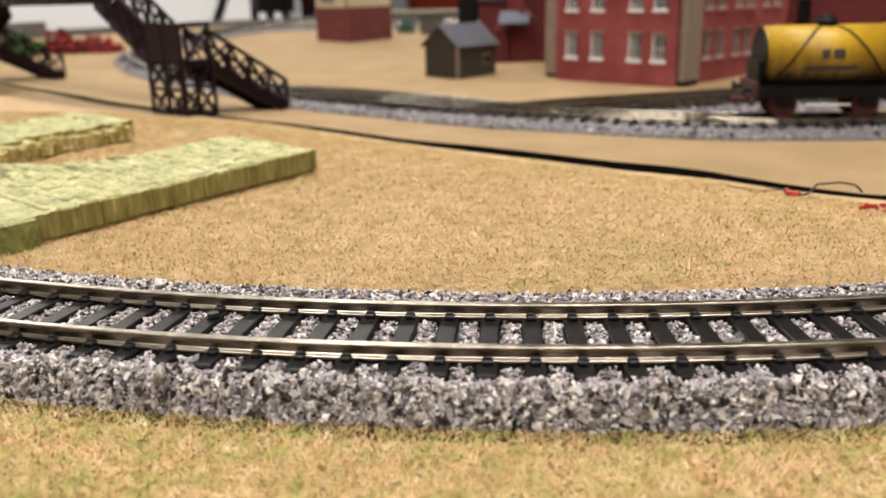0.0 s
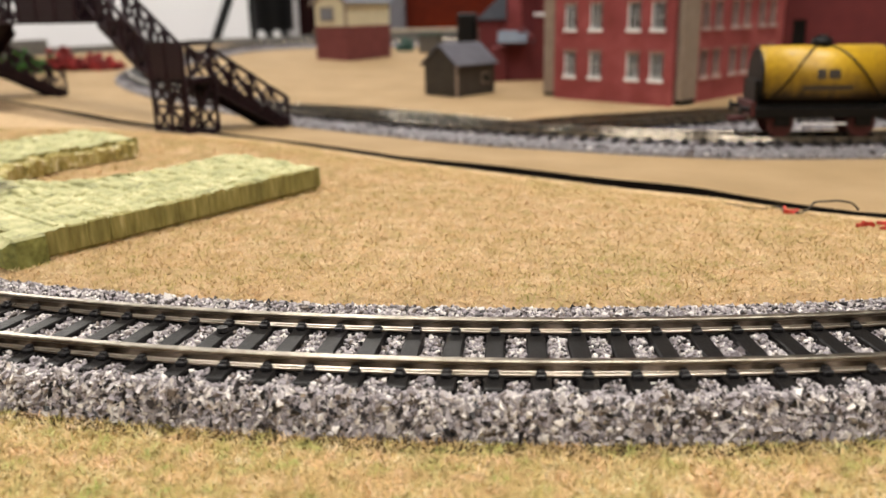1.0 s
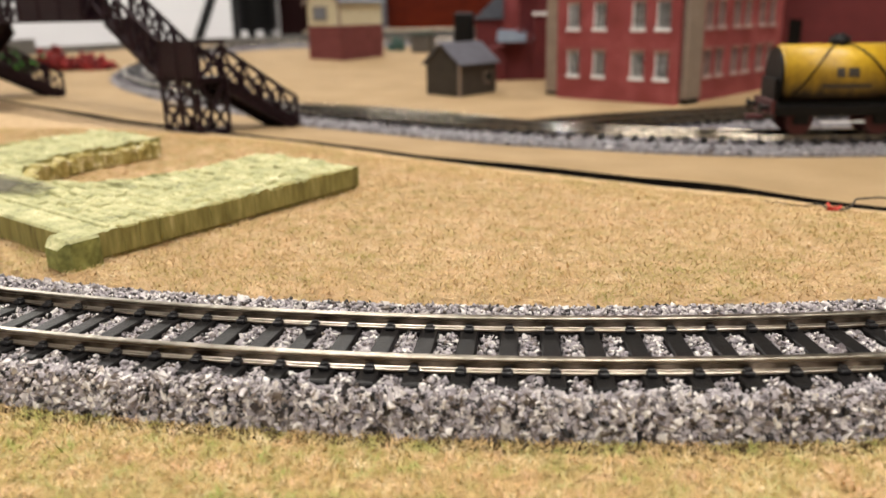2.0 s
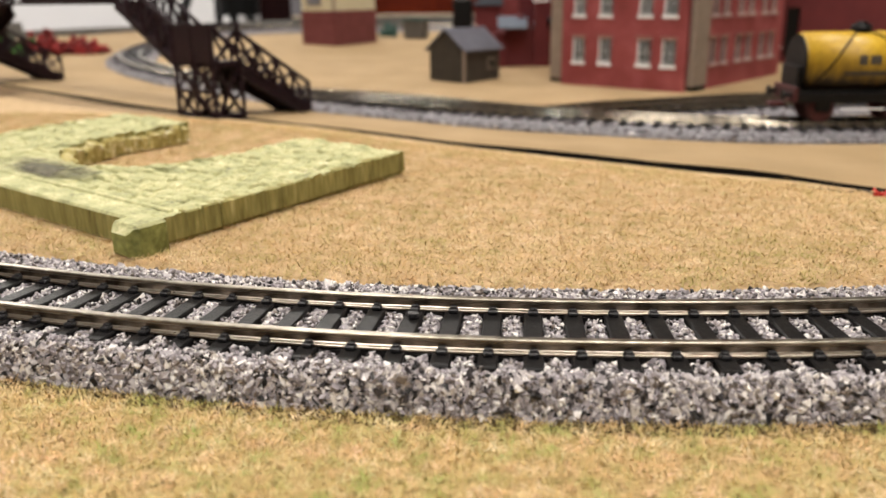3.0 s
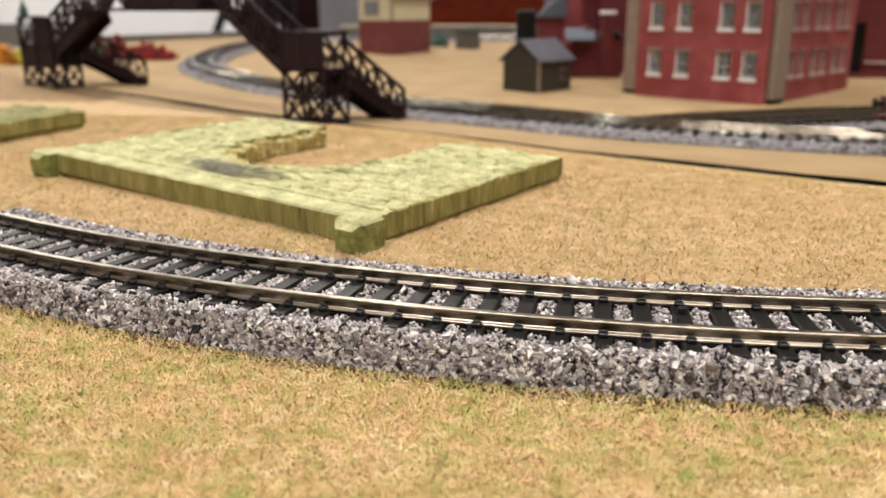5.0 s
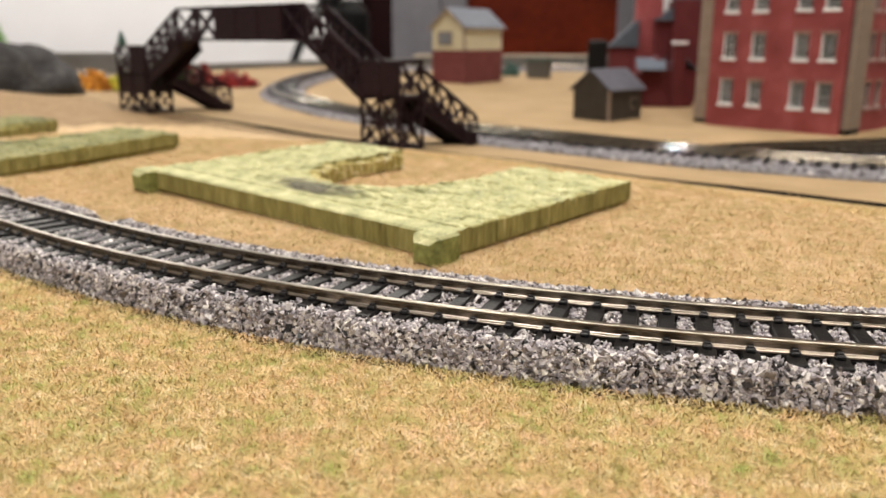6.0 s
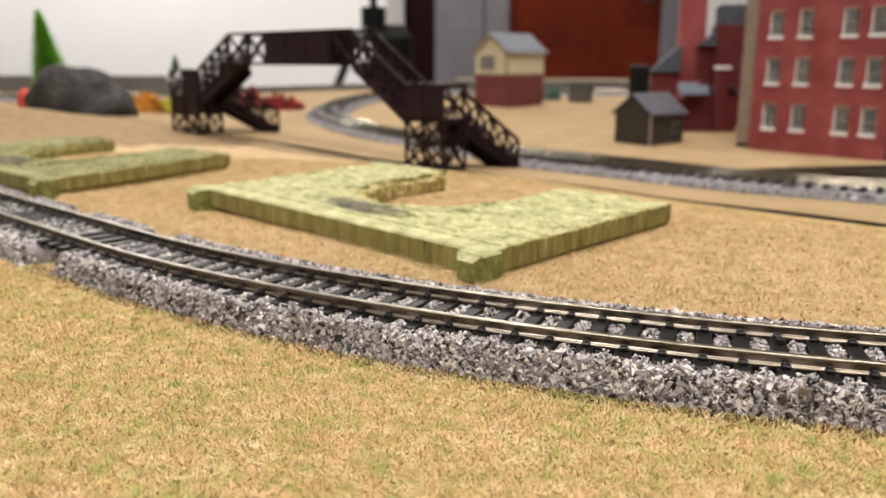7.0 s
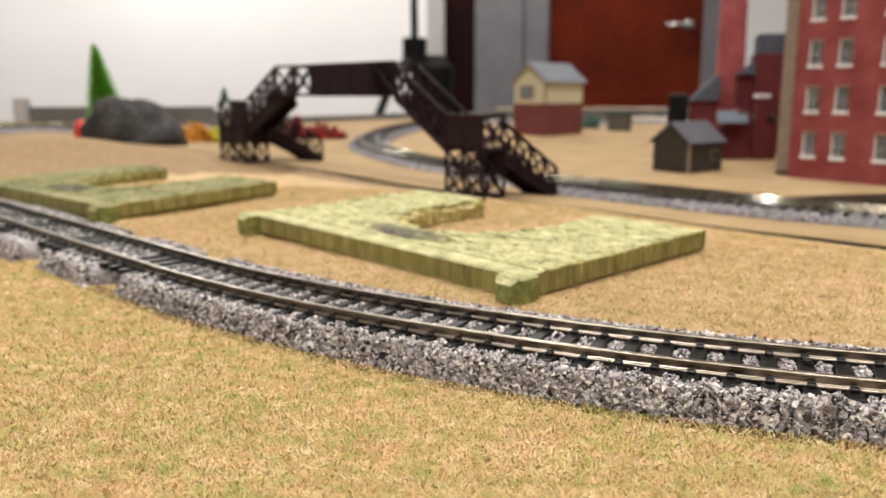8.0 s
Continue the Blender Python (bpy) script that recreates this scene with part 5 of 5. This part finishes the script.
def tank_wagon():
    m, w = frame_on((0.0950, 0.3951), (0.1588, 0.3905), rear_z(0.14, 0.394) + 0.0060 + 0.0025)
    t = thing("tank_wagon", m, "yellow model tank wagon with black straps on a dark red underframe", "tank wagon")
    L, W = 0.064, 0.030
    cy, R = 0.0, 0.0147
    zc = 0.0266
    bm = bmesh.new()
    vs = add_tube(bm, (0.004, cy, zc), (L - 0.004, cy, zc), R, seg=40)
    es = [e for e in bm.edges if e.calc_face_angle(0) > 1.0]
    bmesh.ops.bevel(bm, geom=es, offset=0.0016, segments=3, affect="EDGES")
    tank = part("tank_barrel", bm, M_TANK, t, "glossy yellow tank barrel, lower half darkened with painted grime and shade", True)
    for x in (0.0042, L - 0.0042):
        bm = bmesh.new()
        s = 1 if x > L / 2 else -1
        add_tube(bm, (x, cy, zc), (x + s * 0.0012, cy, zc), R - 0.0012, seg=40)
        part("tank_end", bm, M_BLACK, tank, "soot-black tank end")
    bm = bmesh.new()
    add_tube(bm, (L / 2, cy, zc + R - 0.001), (L / 2, cy, zc + R + 0.0032), 0.0050, 0.0044, seg=24)
    add_tube(bm, (L / 2, cy, zc + R + 0.0032), (L / 2, cy, zc + R + 0.0045), 0.0030, 0.0022, seg=24)
    part("filler_dome", bm, M_BLACK, tank, "black filler dome", True)
    # diagonal straps over the barrel, from the dome down to the frame
    for s in (-1, 1):
        for side in (-1, 1):
            bm = bmesh.new()
            rings = []
            for i in range(19):
                a = math.radians(8 + 112 * i / 18)
                x = L / 2 + s * (0.002 + 0.021 * i / 18)
                ring = [bm.verts.new((x + dx, cy + side * math.sin(a) * (R + dr), zc + math.cos(a) * (R + dr))) for dx, dr in ((-0.0005, 0.0), (0.0005, 0.0), (0.0005, 0.0005), (-0.0005, 0.0005))]
                if rings:
                    for e in range(4):
                        bm.faces.new((rings[-1][e], rings[-1][(e + 1) % 4], ring[(e + 1) % 4], ring[e]))
                rings.append(ring)
            bm.faces.new(rings[0])
            bm.faces.new(rings[-1][::-1])
            part("strap", bm, M_BLACK, tank, "thin black strap")
    # plain bars where the lettering stands
    for z0, h, w0 in ((0.0268, 0.0042, 0.010), (0.0218, 0.0020, 0.022)):
        bm = bmesh.new()
        for i in range(8):
            f0 = -w0 / 2 + w0 * i / 8
            for k in range(3):
                za, zb = z0 + h * k / 3, z0 + h * (k + 1) / 3
                ya, yb = [-(math.sqrt(max(1e-9, (R + 0.00015) ** 2 - (zz - zc) ** 2))) for zz in (za, zb)]
                if h > 0.003 and i in (3,):
                    continue
                v = [bm.verts.new(q) for q in ((L / 2 + f0, ya, za), (L / 2 + f0 + w0 / 8, ya, za), (L / 2 + f0 + w0 / 8, yb, zb), (L / 2 + f0, yb, zb))]
                bm.faces.new(v)
        part("lettering_bar", bm, M_HUT, tank, "brown bars of faded lettering")
    for y in (-0.0125, 0.0125):
        bm = bmesh.new()
        add_box(bm, (0.0, y - 0.0012, 0.0092), (L, y + 0.0012, 0.0138), 0.0003)
        part("sole_bar", bm, M_BLACK, t)
    for x in (0.0, L):
        part("buffer_beam", box((x - 0.001, -0.0145, 0.0095), (x + 0.001, 0.0145, 0.0165), 0.0003), M_REDOXIDE, t)
        s = -1 if x == 0 else 1
        for y in (-0.0105, 0.0105):
            bm = bmesh.new()
            add_tube(bm, (x, y, 0.0128), (x + s * 0.0045, y, 0.0128), 0.0011, seg=12)
            add_tube(bm, (x + s * 0.0045, y, 0.0128), (x + s * 0.0052, y, 0.0128), 0.0026, seg=16)
            part("buffer", bm, M_BLACK, t)
        bm = bmesh.new()
        add_box(bm, (min(x, x + s * 0.008), -0.003, 0.0065), (max(x, x + s * 0.008), 0.003, 0.0085), 0.0003)
        part("coupling", bm, M_REDOXIDE, t)
        part("end_bulkhead", box((x - s * 0.002 - 0.001, -0.011, 0.0145), (x - s * 0.002 + 0.001, 0.011, 0.026), 0.0003), M_BLACK, t)
    part("frame_floor", box((0.001, -0.0112, 0.0125), (L - 0.001, 0.0112, 0.0150), 0.0003), M_BLACK, t)
    for x in (0.0140, L - 0.0140):
        for y in (-GAUGE / 2, GAUGE / 2):
            bm = bmesh.new()
            s = 1 if y > 0 else -1
            add_tube(bm, (x, y - s * 0.0012, 0.0060), (x, y + s * 0.0010, 0.0060), 0.0060, seg=28)
            add_tube(bm, (x, y - s * 0.0020, 0.0060), (x, y - s * 0.0012, 0.0060), 0.0066, seg=28)
            part("wheel", bm, M_REDOXIDE, t, "dark red spoked wagon wheel")
            part("axle_guard", box((x - 0.0035, y + s * 0.0022, 0.0050), (x + 0.0035, y + s * 0.0036, 0.0105), 0.0003), M_BLACK, t)
        bm = bmesh.new()
        add_tube(bm, (x, -GAUGE / 2, 0.0060), (x, GAUGE / 2, 0.0060), 0.0009, seg=10)
        part("axle", bm, M_BLACK, t)
    part("brake_lever", box((L / 2 - 0.010, -0.0140, 0.0060), (L / 2 + 0.010, -0.0134, 0.0068)), M_WHITE, t, "white brake lever")


tank_wagon()


# ---- rear scenery ----
def rock():
    z = rear_z(-0.59, 0.72)
    bm = bmesh.new()
    bmesh.ops.create_icosphere(bm, subdivisions=4, radius=1.0)
    for v in bm.verts:
        c = v.co.copy()
        k = 1 + 0.20 * noise.noise(c * 1.6 + Vector((4, 1, 2))) + 0.10 * noise.noise(c * 4) + 0.04 * noise.noise(c * 11)
        # a bulging head at one end, falling away to a toe at the other
        head = 0.34 * math.exp(-((c.x + 0.58) / 0.34) ** 2)
        v.co = Vector((c.x * 0.049 * k, c.y * 0.035 * k, max(-0.004, c.z * 0.046 * (k + head) * (1.0 - 0.22 * c.x))))
    ob = part("rock", bm, M_ROCK, None, smooth=True)
    ob.matrix_world = pose(-0.568, 0.692, z - 0.003, 0, 0, 28) @ Matrix.Scale(0.95, 4)
    tagged(ob, "large dark grey modelled rock on the layout", "rock")


rock()


def conifer():
    x, y = -0.664, 0.795
    t = thing("conifer", pose(x, y, rear_z(x, y) - 0.004, 0, -7, 0), "bright green bottle-brush model conifer behind the rock", "tree")
    bm = bmesh.new()
    add_tube(bm, (0, 0, 0), (0, 0, 0.105), 0.002, 0.0006, 8)
    part("trunk", bm, M_HUT, t)
    rng = np.random.default_rng(8)
    n = 9000
    h = 0.012 + 0.090 * rng.uniform(0, 1, n) ** 1.3
    rad = 0.027 * (1 - (h - 0.012) / 0.093) ** 0.85 + 0.0024
    a = rng.uniform(0, 2 * np.pi, n)
    k = rng.uniform(0.35, 1.0, n)
    root = np.stack([np.cos(a) * rad * k * 0.4, np.sin(a) * rad * k * 0.4, h - 0.001], 1)
    tip = np.stack([np.cos(a) * rad * k, np.sin(a) * rad * k, h + rng.uniform(-0.001, 0.003, n)], 1)
    side = np.stack([-np.sin(a), np.cos(a), rng.uniform(-1, 1, n)], 1) * 0.0007
    v = np.stack([root - side, root + side, tip], 1).reshape(-1, 3)
    ob = tri_mesh("crown", v, np.arange(3 * n).reshape(-1, 3), M_PINE)
    ob.parent = t


conifer()


def lichen(name, x, y, r, h, mat, label, seed):
    rng = np.random.default_rng(seed)
    n = 260
    p = rng.normal(0, 0.42, (n, 3)) * (r, r * 0.7, h * 0.7)
    p[:, 2] = np.abs(p[:, 2])
    p += (x, y, rear_z(x, y))
    k = len(p)
    s = rng.uniform(0.002, 0.0042, k)[:, None, None]
    v = ICO_V[None] * (1 + rng.uniform(-0.3, 0.3, (k, 12, 1))) * s + p[:, None, :]
    f = ICO_F[None] + 12 * np.arange(k)[:, None, None]
    tagged(tri_mesh(name, v.reshape(-1, 3), f.reshape(-1, 3), mat), label, "bush")


lichen("bush", -0.548, 0.775, 0.016, 0.020, M_LICHEN_ORANGE, "orange lichen bush beside the rock", 1)
lichen("bush", -0.520, 0.785, 0.018, 0.022, M_LICHEN_YELLOW, "yellow-green lichen bush near the footbridge", 2)
lichen("bush", -0.475, 0.865, 0.026, 0.022, M_LICHEN_RED, "dark red lichen bush beyond the footbridge", 3)
lichen("bush", -0.440, 0.875, 0.022, 0.016, M_LICHEN_RED, "dark red lichen bush beyond the footbridge", 4)
lichen("bush", -0.137, 1.195, 0.010, 0.018, M_GREENPAINT, "dark green foliage clump beside the signal box", 6)
lichen("bush", -0.500, 0.840, 0.020, 0.024, M_LICHEN_GREEN, "green foliage clump beside the red bushes", 5)


def red_cone():
    x, y = -0.636, 0.702
    bm = bmesh.new()
    bmesh.ops.create_uvsphere(bm, u_segments=20, v_segments=12, radius=1.0)
    for v in bm.verts:
        v.co = Vector((v.co.x * 0.0075, v.co.y * 0.0075, max(0.0, (v.co.z + 0.7) * 0.0125)))
    ob = part("red_tent", bm, M_REDPLASTIC, None, smooth=True)
    ob.matrix_world = pose(x, y, rear_z(x, y))
    tagged(ob, "small red rounded plastic tent beside the rock", "tent")


red_cone()


def back_rim():
    """Low grey boards standing round the back of the layout."""
    t = thing("back_rim", pose(0, 0, 0), "low grey painted edge board round the back of the layout", "edge board")
    for a, b, h in (((-0.85, 0.907), (-0.62, 0.96), 0.030), ((-0.62, 0.96), (-0.575, 1.033), 0.024), ((-0.575, 1.033), (-0.46, 1.22), 0.013), ((-0.46, 1.22), (-0.30, 1.36), 0.014), ((-0.30, 1.36), (0.85, 1.40), 0.021)):
        m, w = frame_on(a, b, min(rear_z(*a), rear_z(*b)) - 0.004)
        part("board", box((0, 0, 0), (w, 0.010, h), 0.001, m), M_GREYRIM, t)
        if b[0] > 0:
            part("capping", box((0, -0.002, h + 0.0002), (w, 0.012, h + 0.004), 0.001, m), M_CAPPING, t, "pale tan capping strip")


back_rim()


def end_block():
    """A pale block closing the open end of the edge board."""
    a = (-0.868, 0.900)
    m, w = frame_on(a, (-0.8535, 0.9035), rear_z(*a) - 0.004)
    tagged(part("end_block", box((0, 0, 0), (w, 0.02, 0.034), 0.0015, m), M_JAMB), "pale painted end block beside the grey edge board", "end block")


end_block()


def crate():
    x, y = -0.098, 1.150
    t = thing("lineside_bin", pose(x, y, rear_z(x, y), 0, 0, -25), "small grey-brown lineside bin", "bin")
    part("body", box((-0.015, -0.009, 0), (0.015, 0.009, 0.024), 0.001), M_BIN, t)
    part("lid", box((-0.016, -0.010, 0.024), (0.016, 0.010, 0.026), 0.0006), M_GREENPAINT, t)


crate()


def tripod():
    """A black floor stand behind the tables, with a clamp and splayed legs."""
    x, y = -0.664, 2.35
    t = thing("tripod_stand", pose(x, y, FLOOR_Z), "black metal tripod stand against the white wall", "tripod stand")
    bm = bmesh.new()
    add_tube(bm, (0, 0, 0.5), (0, 0, 1.95), 0.011, seg=16)
    part("pole", bm, M_BLACK, t, smooth=True)
    bm = bmesh.new()
    add_tube(bm, (0, 0, 0.905), (0, 0, 0.96), 0.036, seg=20)
    add_tube(bm, (0, 0, 0.86), (0, 0, 0.905), 0.07, 0.036, seg=20)
    part("clamp", bm, M_BLACK, t)
    bm = bmesh.new()
    add_tube(bm, (0.062, -0.02, 0.765), (0.062, -0.02, 0.875), 0.056, seg=24)
    add_tube(bm, (0.062, -0.02, 0.875), (0.062, -0.02, 0.910), 0.056, 0.026, seg=24)
    part("counterweight", bm, M_BLACK, t, "black rounded counterweight")
    for a in (190, 340, 80):
        bm = bmesh.new()
        c, s = math.cos(math.radians(a)), math.sin(math.radians(a))
        add_tube(bm, (0.05 * c, 0.05 * s, 0.88), (0.42 * c, 0.42 * s, 0.0), 0.013, seg=12)
        part("leg", bm, M_BLACK, t, smooth=True)


tripod()


def white_post():
    x, y = 0.2240, 0.735
    t = thing("lineside_post", pose(x, y, rear_z(x, y)), "small white lineside post with a rounded head", "post")
    bm = bmesh.new()
    add_tube(bm, (0, 0, 0), (0, 0, 0.048), 0.0030, 0.0024, 12)
    part("shaft", bm, M_WHITE, t, smooth=True)
    bm = bmesh.new()
    bmesh.ops.create_uvsphere(bm, u_segments=12, v_segments=8, radius=0.0036, matrix=Matrix.Translation((0, 0, 0.0510)))
    part("head", bm, M_WHITE, t, smooth=True)


white_post()


# ---- loose wires on the mat ----
def wire(points, r, mat, name, label):
    cu = bpy.data.curves.new(name, "CURVE")
    cu.dimensions, cu.bevel_depth, cu.bevel_resolution = "3D", r, 3
    sp = cu.splines.new("POLY")
    way = spline([(a, b) for a, b, _ in points], 0.0015)
    sp.points.add(len(way) - 1)
    n = len(way)
    for i, p in enumerate(way):
        k = i / max(1, n - 1) * (len(points) - 1)
        j = min(len(points) - 2, int(k))
        h = points[j][2] + (points[j + 1][2] - points[j][2]) * (k - j)
        sp.points[i].co = (p.x, p.y, mat_z(p.x, min(p.y, edge_y(p.x) - 0.001)) + h, 1)
    cu.materials.append(mat)
    return tagged(new(name, cu), label, "wire")


wire([(0.0463, 0.2554, 0.0004), (0.0497, 0.2521, 0.0005), (0.0534, 0.2473, 0.0005), (0.0612, 0.2499, 0.0005), (0.0607, 0.2425, 0.001), (0.0624, 0.2389, 0.001), (0.0656, 0.2388, 0.001), (0.0705, 0.2452, 0.002), (0.0721, 0.2431, 0.003), (0.0748, 0.2417, 0.004), (0.0777, 0.2409, 0.005), (0.0811, 0.2428, 0.004), (0.0852, 0.2464, 0.001)],
     0.0003, M_WIRE, "loose_wire", "thin dull brown wire lying loose across the mat")


def red_scrap(x, y, s, seed):
    rng = random.Random(seed)
    bm = bmesh.new()
    for i in range(5):
        a = rng.uniform(0, math.tau)
        q = Vector((rng.uniform(-1, 1) * s, rng.uniform(-1, 1) * s * 0.5, rng.uniform(0.2, 0.7) * s))
        d = Vector((math.cos(a), math.sin(a), rng.uniform(-0.2, 0.5))) * s
        add_bar(bm, q - d * 0.7, q + d * 0.7, s * 0.28)
    ob = part("wire_connector", bm, M_REDPLASTIC)
    ob.matrix_world = pose(x, y, mat_z(x, y) + 0.0006)
    tagged(ob, "small red plastic wire connector on the mat", "connector", "connectors")


red_scrap(0.0611, 0.2389, 0.0024, 1)
red_scrap(0.0775, 0.2195, 0.0034, 2)
